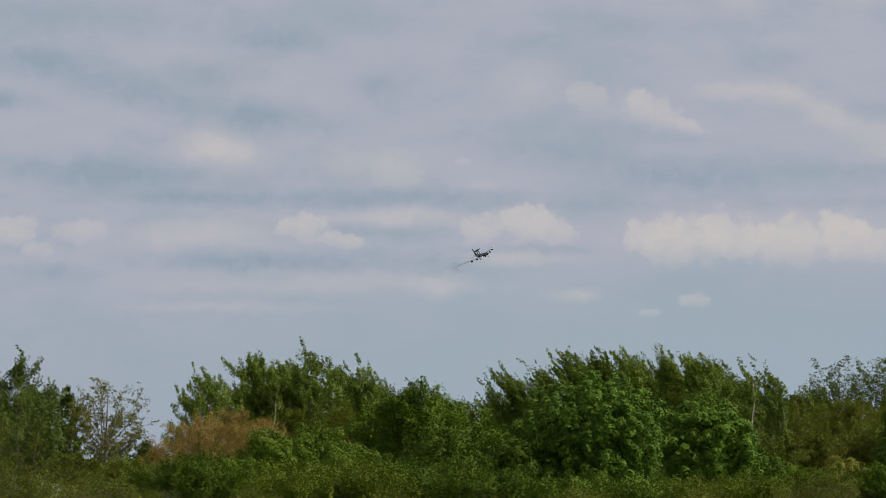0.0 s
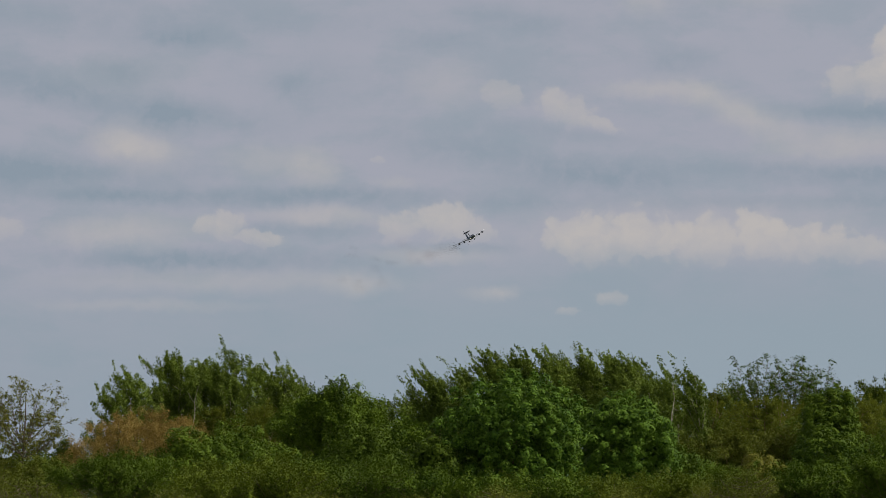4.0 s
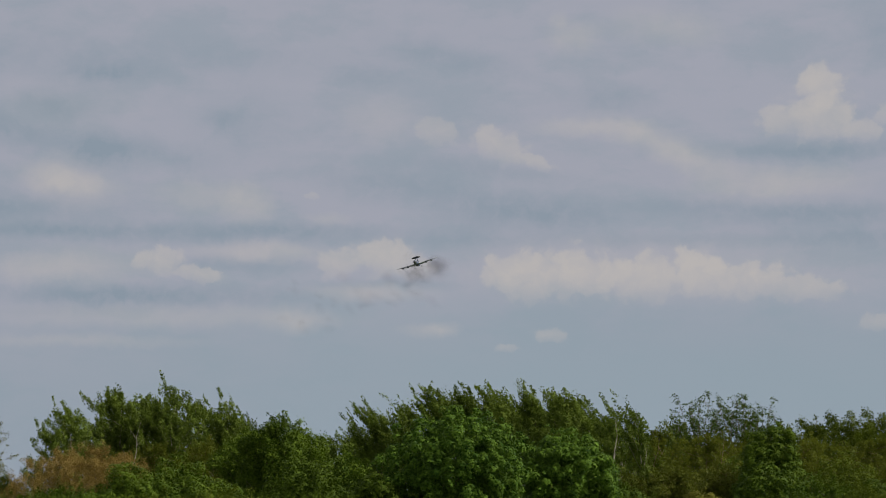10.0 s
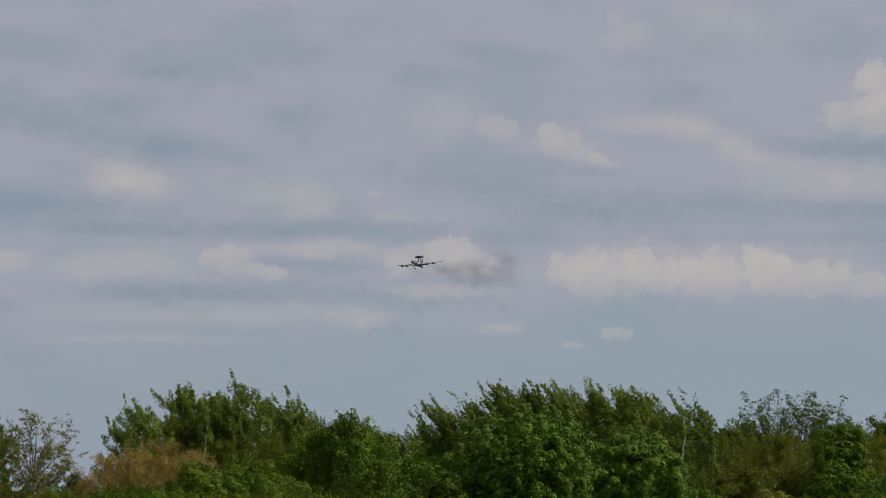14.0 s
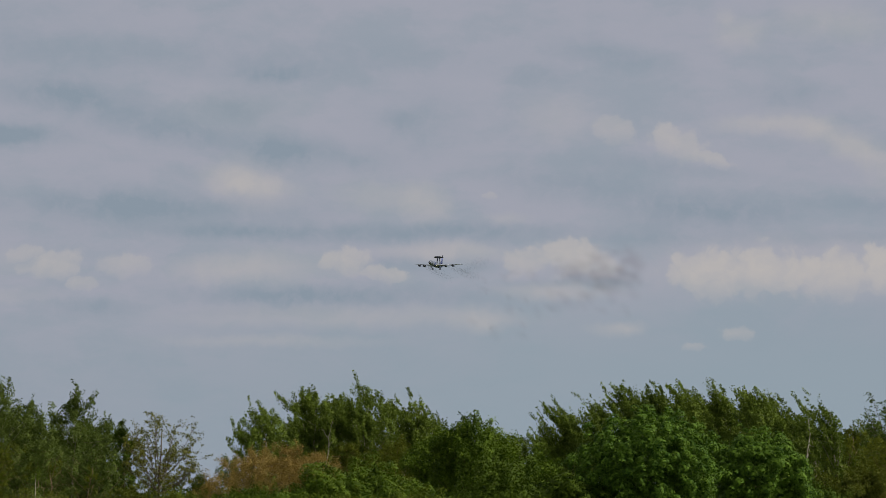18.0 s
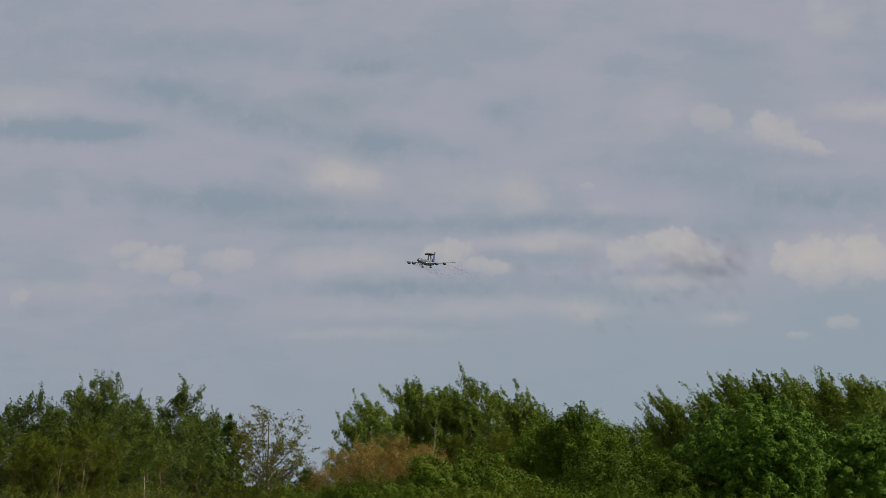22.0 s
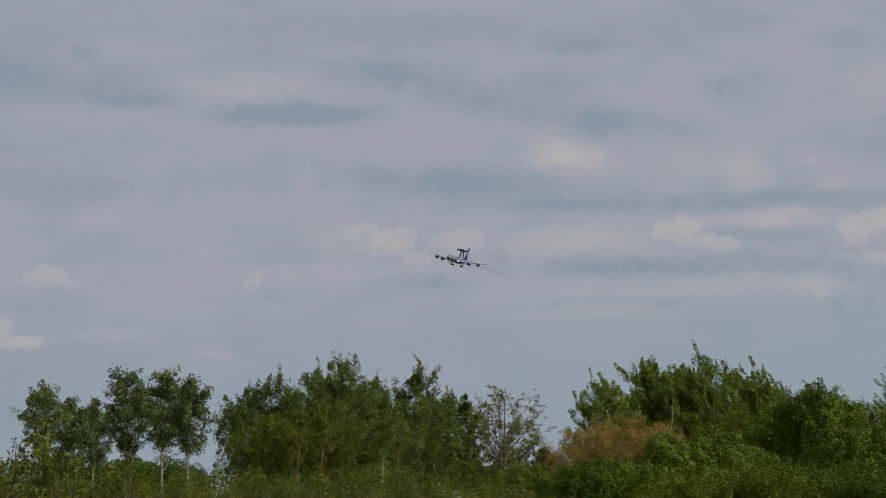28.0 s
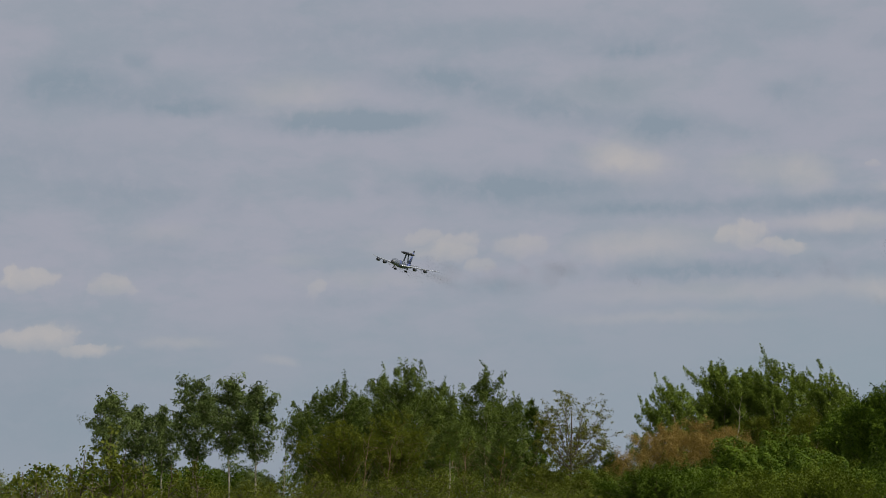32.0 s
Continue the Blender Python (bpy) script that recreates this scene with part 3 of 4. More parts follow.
def plant(name, az, dist, height, width, mat, bark, label, category, group, base, limbs, rise, shape, lean, twigs, leaves, size, spread,
          girth=None, sway=0.0, twig=0.5, up=0.6, blow=0.0, whips=0, clump=0.13, stretch=0.8):
    """A tree or bush: trunk, limbs and a crown of single leaves."""
    COUNT[0] += 1
    rng = np.random.default_rng(100 + COUNT[0])
    m = Matrix.Translation(at(az, dist))
    top = thing(name, m, label, category, group)
    trunk, radii, wood, sprays = skeleton_of(rng, height, width, base, limbs, rise, shape, lean, twigs, girth or 0.012 * height, twig, up, blow, whips)
    part("trunk", tube_mesh("trunk", [(trunk, radii)], 8), bark, top)
    for limb in wood:
        part("limb", tube_mesh("limb", limb, 5), bark, top)
    places, faces = leaf_places(rng, sprays, leaves, spread, clump, stretch)
    part("crown", leaf_mesh("crown", rng, places, size, faces, dist > 90), mat, top)
    if sway:
        SWAYERS.append((top, m, sway))
    return top


def lobed(name, az, dist, height, width, mat, bark, label, category, group, leaves, size, low=0.04):
    """A dense broadleaf crown of many rounded lobes of leaves."""
    COUNT[0] += 1
    rng = np.random.default_rng(100 + COUNT[0])
    top = thing(name, Matrix.Translation(at(az, dist)), label, category, group)
    trunk, radii, wood, sprays = skeleton_of(rng, height * 0.6, width * 0.42, 0.18, 12, 0.9, ROUND, 0.0, 2, 0.02 * height, 0.5, 0.6)
    part("trunk", tube_mesh("trunk", [(trunk, radii)], 8), bark, top)
    for limb in wood:
        part("limb", tube_mesh("limb", limb, 4), bark, top)
    lobes = int(math.pi * width * height / 0.18)
    d = rng.normal(size=(lobes, 3))
    d[:, 2] = d[:, 2] * 0.9 + 0.2
    d /= np.linalg.norm(d, axis=1)[:, None]
    swell = np.ones(lobes)
    for _ in range(5):
        k = rng.normal(size=3) * 3.2
        swell += 0.06 * np.sin(d @ k * rng.choice((1.0, 2.0)) + rng.uniform(0, 6.28))
    zc, rz = height * (0.5 + low / 2), height * (0.5 - low / 2)
    rad = 0.25 * rng.uniform(0.55, 1.5, lobes)
    grow = swell * np.where(rng.uniform(size=lobes) < 0.82, rng.uniform(0.76, 1.0, lobes), rng.uniform(0.5, 0.8, lobes))
    axis = np.array([0, 0, zc])
    cen = axis + d * np.stack([width / 2 - rad * 0.8, width / 2 - rad * 0.8, rz - rad * 0.8], axis=1) * grow[:, None]
    pick = rng.choice(lobes, leaves, p=rad ** 2 / (rad ** 2).sum())
    o = rng.normal(size=(leaves, 3)) + 0.5 * d[pick]
    o[:, 2] += 0.65
    o /= np.linalg.norm(o, axis=1)[:, None]
    shell = rng.uniform(0.68, 1.0, leaves) ** 0.5 * (1 + 0.16 * np.abs(rng.normal(size=leaves)))
    c = cen[pick] + o * (rad[pick] * shell)[:, None] * np.array([1.0, 1.0, 0.95])
    c[:, 2] = np.clip(c[:, 2], 0.06, height * 1.03)
    part("crown", leaf_mesh("crown", rng, c, size, o, dist > 90), mat, top)
    k = leaves // 12  # larger leaves added deep in the crown to block light and darken its gaps
    e = rng.normal(size=(k, 3))
    e /= np.linalg.norm(e, axis=1)[:, None]
    core = axis + e * np.array([width / 2, width / 2, rz]) * rng.uniform(0.45, 0.72, k)[:, None]
    core[:, 2] = np.clip(core[:, 2], 0.1, None)
    part("inner_foliage", leaf_mesh("inner_foliage", rng, core, 0.22, None, True), mat, top)
    return top


def spreading(name, az, dist, height, width, mat, bark, label, category, group, fork, middle, half, limbs, leaves, size, girth, lean=0.0, low=-0.55, blow=0.0):
    """An open tree: limbs that fan out from a fork to the rim of the crown, bear side shoots, and carry tufts of leaves at their ends."""
    COUNT[0] += 1
    rng = np.random.default_rng(100 + COUNT[0])
    m = Matrix.Translation(at(az, dist))
    top = thing(name, m, label, category, group)
    zs = np.linspace(0, 1, 8)
    trunk = np.stack([lean * height * zs ** 1.5 + rng.normal(0, 0.01 * height, 8) * zs, rng.normal(0, 0.01 * height, 8) * zs, zs * height * 0.88], axis=1)
    part("trunk", tube_mesh("trunk", [(trunk, girth * (1 - 0.9 * zs ** 0.8) + 0.008)], 8), bark, top)
    ends, q = [], np.linspace(0, 1, 6)[:, None]
    for i in range(limbs):
        u = low + (1.0 - low) * (i + 0.5) / limbs
        a, flat = i * 2.39996 + rng.uniform(-0.3, 0.3), math.sqrt(max(0.0, 1 - u * u))
        reach = rng.uniform(0.78, 1.08)
        end = np.array([lean * height * 0.8 + math.cos(a) * flat * width / 2 * reach, math.sin(a) * flat * width / 2 * reach, height * (middle + half * u * reach)])
        h = min(0.95, fork + (0.95 - fork) * max(0.0, (end[2] / height - fork)) * rng.uniform(0.45, 0.8))
        start = np.array([np.interp(h / 0.95, zs, trunk[:, k]) for k in range(3)])
        mid = start * 0.5 + end * 0.5 + np.array([0, 0, -0.10 * np.linalg.norm(end - start)]) + rng.normal(0, 0.05, 3) * np.linalg.norm(end - start)
        pts = start * (1 - q) ** 2 + 2 * mid * q * (1 - q) + end * q ** 2
        g = girth * 0.42 * (1 - 0.6 * h)
        bough = part("limb", tube_mesh("limb", [(pts, np.linspace(g, 0.012, 6))], 5), bark, top)
        shoots = []
        way = (end - start) / np.linalg.norm(end - start)
        for f in (0.42, 0.56, 0.68, 0.8, 0.9, 1.0):
            p = start * (1 - f) ** 2 + 2 * mid * f * (1 - f) + end * f ** 2
            for _ in range(2):
                d = way * 0.9 + rng.normal(size=3) * 0.7 + np.array([blow, 0, 0.45])
                d *= width * rng.uniform(0.07, 0.17) / np.linalg.norm(d)
                shoots.append((np.stack([p, p + d * 0.5 + rng.normal(0, 0.03, 3), p + d]), (0.010, 0.007, 0.004)))
                ends.append((p + d, 1.0))
                ends.append((p + d * 0.55, 0.6))
                for _ in range(2):
                    e = d * 0.4 + rng.normal(size=3) * 0.22 + np.array([blow * 0.2, 0, 0.05])
                    shoots.append((np.stack([p + d * 0.6, p + d * 0.6 + e * 0.5, p + d * 0.6 + e]), (0.006, 0.004, 0.003)))
                    ends.append((p + d * 0.6 + e, 0.85))
        tagged(part("spray", tube_mesh("spray", shoots, 4), bark, bough), "fine bare twigs of the limb", kind="stuff")
    c, weight = np.array([e[0] for e in ends]), np.array([e[1] for e in ends]) * rng.uniform(0.2, 1.3, len(ends))
    own = rng.choice(len(c), leaves, p=weight / weight.sum())
    off = rng.normal(size=(leaves, 3)) * np.array([1.0, 1.0, 0.55])
    face = off * 0.5 + rng.normal(size=(leaves, 3)) * 0.6 + np.array([0, 0, 0.9])
    part("crown", leaf_mesh("crown", rng, c[own] + off * 0.105 * rng.uniform(0.6, 1.4, len(c))[own][:, None], size, face, True), mat, top)
    return top


def n_of(width, height, dist, density):
    return int(max(900, 0.94 * density * width * height))


def aspen(az, dist, h, w):
    plant("aspen_tree", az, dist, h * 1.02, w * 1.45, LEAF_GREY, BARK_PALE, "slender aspen with pale trunk and airy grey-green crown", "tree", "aspens in the small stand",
          0.42, 32, 0.75, OVAL, 0.02, 4, n_of(w, h * 0.6, dist, 850), 0.12, 0.16, 0.08, 0.35, 0.5, 0.5, 0.0, 0, 0.19, 0.5)


def birch(az, dist, h, w):
    plant("birch_tree", az, dist, h * 1.04, w * 2.0, LEAF_BIRCH, BARK_PALE, "young birch with loose dark green crown in a thicket", "tree", "birches of the thicket",
          0.14, 32, 1.3, OVAL, 0.01, 4, n_of(w, h * 0.8, dist, 900), 0.11, 0.14, 0.06, 0.35, 0.65, 0.8, 0.08, 40, 0.15, 1.4)


def birchw(az, dist, h, w):
    plant("birch_tree", az, dist, h, w * 1.3, LEAF_POPLAR, BARK_PALE, "thin white-stemmed birch bent by the wind", "tree", "wind-bent trees on the ridge",
          0.42, 18, 2.2, OVAL, -0.05, 4, n_of(w, h * 0.6, dist, 900), 0.105, 0.08, 0.06, 0.5, 0.7, 1.0, -0.6, 50, 0.11, 2.2)


def sprig(az, dist, h, w):
    plant("young_alder", az, dist, h, w, LEAF_DARK, BARK_DARK, "slim dark young alder with hanging twigs", "tree", "",
          0.25, 18, 0.9, OVAL, -0.03, 3, n_of(w, h * 0.7, dist, 420), 0.14, 0.12, 0.05, 0.4, 0.4, 0.3, 0.0)


def sapling(az, dist, h, w):
    plant("birch_sapling", az, dist, h, w, LEAF_POPLAR, BARK_PALE, "nearly bare forked birch sapling with white stem", "tree", "white-stemmed saplings",
          0.40, 5, 3.4, OVAL, 0.05, 3, 420, 0.10, 0.12, 0.09, 0.3, 0.4, 0.8, 0.0)


def poplar(az, dist, h, w):
    plant("poplar_tree", az, dist, h * 1.015, w * 1.95, LEAF_POPLAR, BARK_PALE, "tall dark green poplar with wind-blown crown and pale stem", "tree", "poplars behind the brown bush",
          0.20, 34, 1.3, OVAL, 0.015, 4, n_of(w, h * 0.75, dist, 1000), 0.118, 0.10, 0.09, 0.45, 0.75, 0.8, -0.32, 46, 0.12, 2.2)


def spire(az, dist, h, w):
    plant("poplar_tree", az, dist, h * 0.99, w * 1.75, LEAF_POPLAR, BARK_DARK, "dark green poplar with pointed shoots leaning in the wind", "tree", "wind-bent trees on the ridge",
          0.14, 34, 2.4, LEAFY, -0.05, 4, n_of(w, h * 0.8, dist, 950), 0.125, 0.07, 0.08, 0.5, 0.9, 1.0, -0.65, 80, 0.12, 2.6)


def thin(az, dist, h, w):
    spreading("pine_tree", az, dist, h * 0.97, w * 1.45, LEAF_MID, BARK_DARK, "sparse tree with layered open crown and thin stem", "tree", "sparse trees above the hedge",
              0.58, 0.83, 0.16, 12, 5200, 0.10, 0.075, 0.0, -0.6, -0.12)


def lone(az, dist, h, w):
    spreading("acacia_tree", az, dist, h * 0.96, w * 1.15, LEAF_LONE, BARK_DARK, "lone sparse tree with bare limbs and few yellowish leaves", "tree", "",
              0.34, 0.66, 0.31, 21, 11500, 0.09, 0.13, 0.03, -0.75)


def conifer(az, dist, h, w):
    lobed("hornbeam_tree", az, dist, h, w * 1.2, LEAF_MID, BARK_DARK, "dense dark green hornbeam standing before the hedge", "tree", "", 26000, 0.11, 0.02)


def maple(az, dist, h, w):
    big = w > 4
    lobed("maple_tree", az, dist, h, w * 1.06, LEAF_MAPLE, BARK_DARK, "dense round bright green maple with full leafy crown", "tree", "maples",
          int(min(50000, 1200 * w * h + 5000)), 0.108, 0.0 if big else 0.02)


def oak(az, dist, h, w):
    plant("oak_tree", az, dist, h, w * 1.3, LEAF_OAK, BARK_DARK, "leafy green oak with tufted crown", "tree", "oaks between the poplars",
          0.12, 46, 1.1, ROUND, 0.0, 5, int(min(32000, n_of(w, h, dist, 1400))), 0.115, 0.18, 0.10, 0.2, 0.55, 0.6, -0.05, 26, 0.24, 0.3)


def hedge(az, dist, h, w):
    plant("hazel_tree", az, dist, h, w * 1.3, LEAF_OLIVE, BARK_DARK, "broad olive green hazel in a long even row", "tree", "row of hazels",
          0.25, 34, 0.9, ROUND, 0.0, 4, n_of(w, h * 0.7, dist, 560), 0.118, 0.17, 0.08, 0.25, 0.6, 0.8, 0.0, 0, 0.2)


def thicket(az, dist, h, w, mat=LEAF_THICKET):
    plant("alder_thicket", az, dist, h, w * 1.25, mat, BARK_TAN, "tangled olive brown alder thicket with thin stems" if mat is LEAF_THICKET else "tangled dark green birch thicket with thin stems", "thicket", "thickets under the trees",
          0.08, 40, 1.5, OVAL, 0.0, 4, n_of(w, h, dist, 480 if dist < 205 else 300), 0.105, 0.28, 0.05, 0.0, 0.8, 1.2, 0.0)


def willow(az, dist, h, w):
    plant("willow_bush", az, dist, h, w * 1.25, LEAF_MEADOW, BARK_TAN, "loose fresh green willow bush with upright shoots", "bush", "willows before the birches",
          0.06, 40, 1.5, OVAL, 0.0, 4, n_of(w, h, dist, 900), 0.095, 0.20, 0.04, 0.0, 0.6, 1.0, -0.2, 40)


def cane(az, dist, h, w):
    plant("bare_hazel", az, dist, h, w, LEAF_THICKET, BARK_TAN, "nearly bare hazel with thin orange brown stems", "bush", "bare hazels in the thicket",
          0.05, 11, 2.4, OVAL, 0.10, 2, 700, 0.09, 0.2, 0.05, 0.0, 0.4, 0.8, 0.0)


def brown(az, dist, h, w):
    plant("hawthorn_bush", az, dist, h, w * 1.4, LEAF_BROWN, BARK_DARK, "reddish brown faded hawthorn bush, finely twigged", "bush", "brown bushes",
          0.06, 40, 0.9, ROUND, 0.0, 5, n_of(w, h, dist, 1900), 0.056, 0.17, 0.05, 0.0, 0.45, 0.6, 0.1)


KIND_OF_BUSH = {
    "leaf_dark": "dense dark green bush in the wood edge",
    "leaf_mid": "leafy fresh green bush in the wood edge",
    "leaf_olive": "rounded olive green bush in the wood edge",
    "leaf_lone": "faded olive brown bush in the wood edge",
    "leaf_grey": "soft grey-green willow bush in the wood edge",
}


def bush(az, dist, h, w, mat):
    if dist < 115:  # the front row is of finer leaf
        return plant("bush", az, dist, h * 1.04, w * 1.25, mat, BARK_DARK, KIND_OF_BUSH[mat.name], "bush", "bushes of the wood edge",
                     0.05, 44, 0.8, ROUND, 0.0, 5, int(min(17000, 2000 * w * h + 3000)), 0.072, 0.10, 0.05, 0.0, 0.40, 0.6, 0.05, 12, 0.13, 1.3)
    return lobed("bush", az, dist, h, w * 1.25, mat, BARK_DARK, KIND_OF_BUSH[mat.name], "bush", "bushes of the wood edge",
                 int(min(10000, 850 * w * h + 2000)), 0.10, 0.0)


def shrub(az, dist, h, w):
    plant("meadow_shrub", az, dist, h, w * 1.5, LEAF_MEADOW, BARK_DARK, "low yellow-green shrub at the meadow's edge", "shrub", "meadow shrubs",
          0.05, 40, 2.2, OVAL, 0.0, 4, int(2200 * w * h), 0.043, 0.06, 0.02, 0.0, 0.22, 1.0, 0.1)


def weed(az, dist, h, w):
    plant("poplar_shoot", az, dist, h, w * 1.6, LEAF_MEADOW, BARK_DARK, "upright young poplar shoot with large broad leaves", "shoot", "poplar shoots",
          0.35, 20, 1.2, OVAL, 0.02, 3, int(120 * h), 0.078, 0.05, 0.012, 0.0, 0.12, 0.5, 0.0)


def far_wood():
    """A distant tree line, too far to tell its trees apart."""
    rng = np.random.default_rng(77)
    n = 60000
    az = rng.uniform(-30, 24, n)
    ridge = 9 + 2.2 * np.sin(az * 2.1) + 1.6 * np.sin(az * 5.3 + 1) + 1.0 * np.sin(az * 13.7)
    z = ridge * rng.uniform(0, 1, n) ** 0.7
    dist = 820 + rng.uniform(0, 40, n)
    c = np.stack([np.sin(np.radians(az)) * dist, np.cos(np.radians(az)) * dist, z + 0.5], axis=1)
    ob = new("far_wood", leaf_mesh("far_wood", rng, c, 0.9, None, True))
    ob.data.materials.append(LEAF_DARK)
    tagged(ob, "distant dark green line of woodland", "woodland", "", "stuff")


far_wood()

# left stand of aspens
aspen(-16.14, 158, 8.5, 2.2)
aspen(-15.53, 164, 7.6, 2.3)
aspen(-14.98, 168, 7.6, 2.1)
aspen(-14.28, 156, 9.0, 2.5)
aspen(-13.48, 160, 9.2, 2.6)
aspen(-12.89, 154, 8.5, 2.4)
bush(-15.73, 182, 4.6, 3.6, LEAF_DARK)
bush(-14.42, 186, 4.1, 3.3, LEAF_DARK)
# mixed thicket
birch(-11.75, 176, 7.9, 1.7)
birch(-11.43, 180, 9.1, 3.2)
birch(-10.91, 172, 9.3, 2.5)
birch(-10.48, 182, 9.1, 2.8)
birch(-10.04, 178, 10.3, 2.2)
birch(-9.47, 174, 10.8, 2.4)
birch(-8.96, 180, 9.8, 2.5)
birch(-8.44, 176, 8.6, 3.0)
birch(-7.73, 170, 9.8, 2.4)
birch(-7.10, 178, 8.7, 2.6)
sprig(-6.54, 160, 7.6, 1.6)
thicket(-10.99, 160, 6.3, 4.3)
thicket(-9.72, 158, 6.5, 4.6)
thicket(-8.45, 162, 6.2, 4.7, LEAF_BIRCH)
thicket(-7.30, 158, 5.6, 3.9, LEAF_BIRCH)
thicket(-11.43, 162, 4.7, 2.2, LEAF_BIRCH)
# lone tree
lone(-5.81, 150, 7.7, 4.1)
bush(-4.90, 180, 4.4, 1.8, LEAF_OLIVE)
bush(-5.45, 164, 3.3, 2.0, LEAF_OLIVE)
bush(-5.95, 168, 3.0, 2.2, LEAF_OLIVE)
willow(-6.40, 148, 3.5, 2.7)
willow(-5.55, 146, 2.9, 1.9)
willow(-4.95, 150, 3.0, 1.7)
# poplars behind the brown bush
poplar(-3.47, 178, 9.5, 2.5)
poplar(-4.16, 176, 6.0, 1.0)
poplar(-2.35, 182, 11.3, 4.1)
poplar(-1.83, 188, 10.6, 3.8)
poplar(-1.24, 180, 11.2, 2.6)
poplar(-0.64, 186, 10.6, 2.7)
poplar(-0.03, 182, 10.3, 2.7)
poplar(0.41, 186, 8.9, 2.9)
thicket(-2.99, 186, 6.6, 4.6)
thicket(-1.61, 176, 6.5, 5.9)
thicket(-0.48, 178, 6.7, 5.9)
brown(-3.72, 138, 5.1, 3.5)
brown(-2.88, 140, 5.4, 4.1)
brown(-4.62, 140, 3.7, 1.4)
brown(-2.24, 146, 5.2, 2.3)
bush(-2.22, 130, 4.4, 2.8, LEAF_MID)
bush(-1.62, 136, 3.9, 2.7, LEAF_MID)
# middle broadleaf trees
oak(1.02, 150, 7.8, 3.0)
oak(0.57, 158, 7.4, 3.9)
oak(1.56, 152, 7.4, 3.7)
poplar(2.11, 230, 9.3, 2.6)
poplar(2.81, 200, 8.6, 2.7)
# stands for a maple; the darker leaf paints in its shaded side
bush(1.84, 128, 4.7, 3.4, LEAF_DARK)
oak(2.73, 140, 5.5, 2.5)
bush(-1.08, 140, 5.1, 3.4, LEAF_MID)
bush(-0.32, 132, 3.9, 2.9, LEAF_MID)
# windy ridge
spire(3.45, 190, 10.2, 2.4)
spire(3.75, 196, 9.1, 3.1)
spire(4.27, 188, 10.5, 2.3)
spire(4.91, 184, 11.3, 2.3)
spire(5.28, 192, 11.5, 2.1)
spire(5.66, 186, 11.4, 2.4)
spire(6.29, 184, 11.3, 2.3)
spire(6.65, 192, 10.7, 2.6)
spire(7.05, 186, 11.6, 2.3)
spire(7.50, 194, 10.8, 2.6)
spire(7.89, 184, 11.3, 2.7)
spire(8.38, 190, 10.6, 2.4)
spire(8.69, 196, 9.7, 2.6)
# big maples
maple(5.15, 118, 6.6, 6.6)
maple(7.62, 124, 6.1, 5.0)
# in place of a small maple, its shade put into the darker leaf colour
bush(3.37, 116, 3.8, 2.4, LEAF_DARK)
# right side
birchw(8.94, 142, 8.3, 1.3)
birchw(9.38, 140, 8.3, 1.4)
birchw(8.31, 146, 7.9, 1.3)
thin(10.62, 180, 10.4, 2.6)
thin(11.42, 178, 10.5, 2.3)
thin(12.03, 182, 9.8, 1.9)
thicket(9.63, 176, 7.7, 4.7)
thicket(10.77, 172, 7.4, 5.0)
thicket(11.65, 176, 7.3, 4.7)
thicket(12.90, 170, 7.1, 5.3)
conifer(12.17, 140, 6.9, 3.4)
hedge(13.21, 182, 8.8, 3.6)
hedge(14.03, 180, 9.0, 4.4)
hedge(14.84, 180, 9.0, 4.4)
hedge(15.76, 184, 8.9, 4.9)
thicket(14.40, 170, 6.9, 6.1)
thicket(15.88, 170, 6.9, 6.1)
bush(13.81, 134, 5.0, 3.6, LEAF_OLIVE)
bush(14.62, 116, 3.6, 2.1, LEAF_DARK)
bush(15.50, 124, 4.3, 3.0, LEAF_MID)
bush(9.50, 150, 5.5, 3.0, LEAF_OLIVE)
bush(11.39, 146, 5.1, 3.6, LEAF_MID)
hedge(13.62, 186, 9.1, 3.7)
hedge(14.43, 188, 9.4, 3.8)
hedge(15.30, 186, 9.2, 4.1)
hedge(12.65, 184, 8.3, 3.7)
bush(-15.98, 184, 3.7, 3.7, LEAF_DARK)
bush(-15.17, 178, 3.8, 3.6, LEAF_DARK)
bush(-14.04, 182, 3.9, 3.6, LEAF_DARK)
bush(-13.28, 186, 4.1, 3.7, LEAF_DARK)
bush(-12.84, 176, 3.5, 2.7, LEAF_GREY)
birch(9.73, 176, 8.2, 2.0)
birch(10.14, 184, 8.7, 2.1)
birch(10.51, 182, 7.8, 2.0)
birch(9.28, 178, 8.1, 2.0)
sapling(-2.08, 168, 8.0, 2.2)
sapling(8.62, 132, 6.9, 0.9)
sapling(9.31, 140, 6.1, 1.1)
poplar(-2.44, 186, 9.4, 2.9)
poplar(-1.59, 184, 10.6, 2.9)
poplar(-0.06, 184, 8.5, 2.9)
hedge(10.39, 188, 7.5, 3.8)
hedge(11.04, 186, 7.7, 3.7)
hedge(11.77, 188, 7.8, 3.8)
willow(10.01, 140, 4.9, 3.4)
willow(11.20, 142, 5.2, 3.5)
hedge(-10.36, 198, 6.0, 5.3)
hedge(-9.22, 196, 5.9, 5.2)
hedge(-8.07, 198, 5.9, 5.3)
hedge(-6.99, 196, 5.4, 4.8)
cane(-10.48, 152, 5.8, 1.4)
cane(-9.95, 150, 5.9, 1.5)
cane(-8.26, 152, 5.1, 1.4)
cane(-7.44, 150, 4.5, 1.3)
sapling(-8.56, 148, 4.1, 0.8)
sapling(-12.27, 165, 4.5, 0.9)
cane(9.50, 150, 6.5, 1.3)
cane(10.96, 150, 6.5, 1.3)
willow(9.07, 138, 4.5, 2.5)
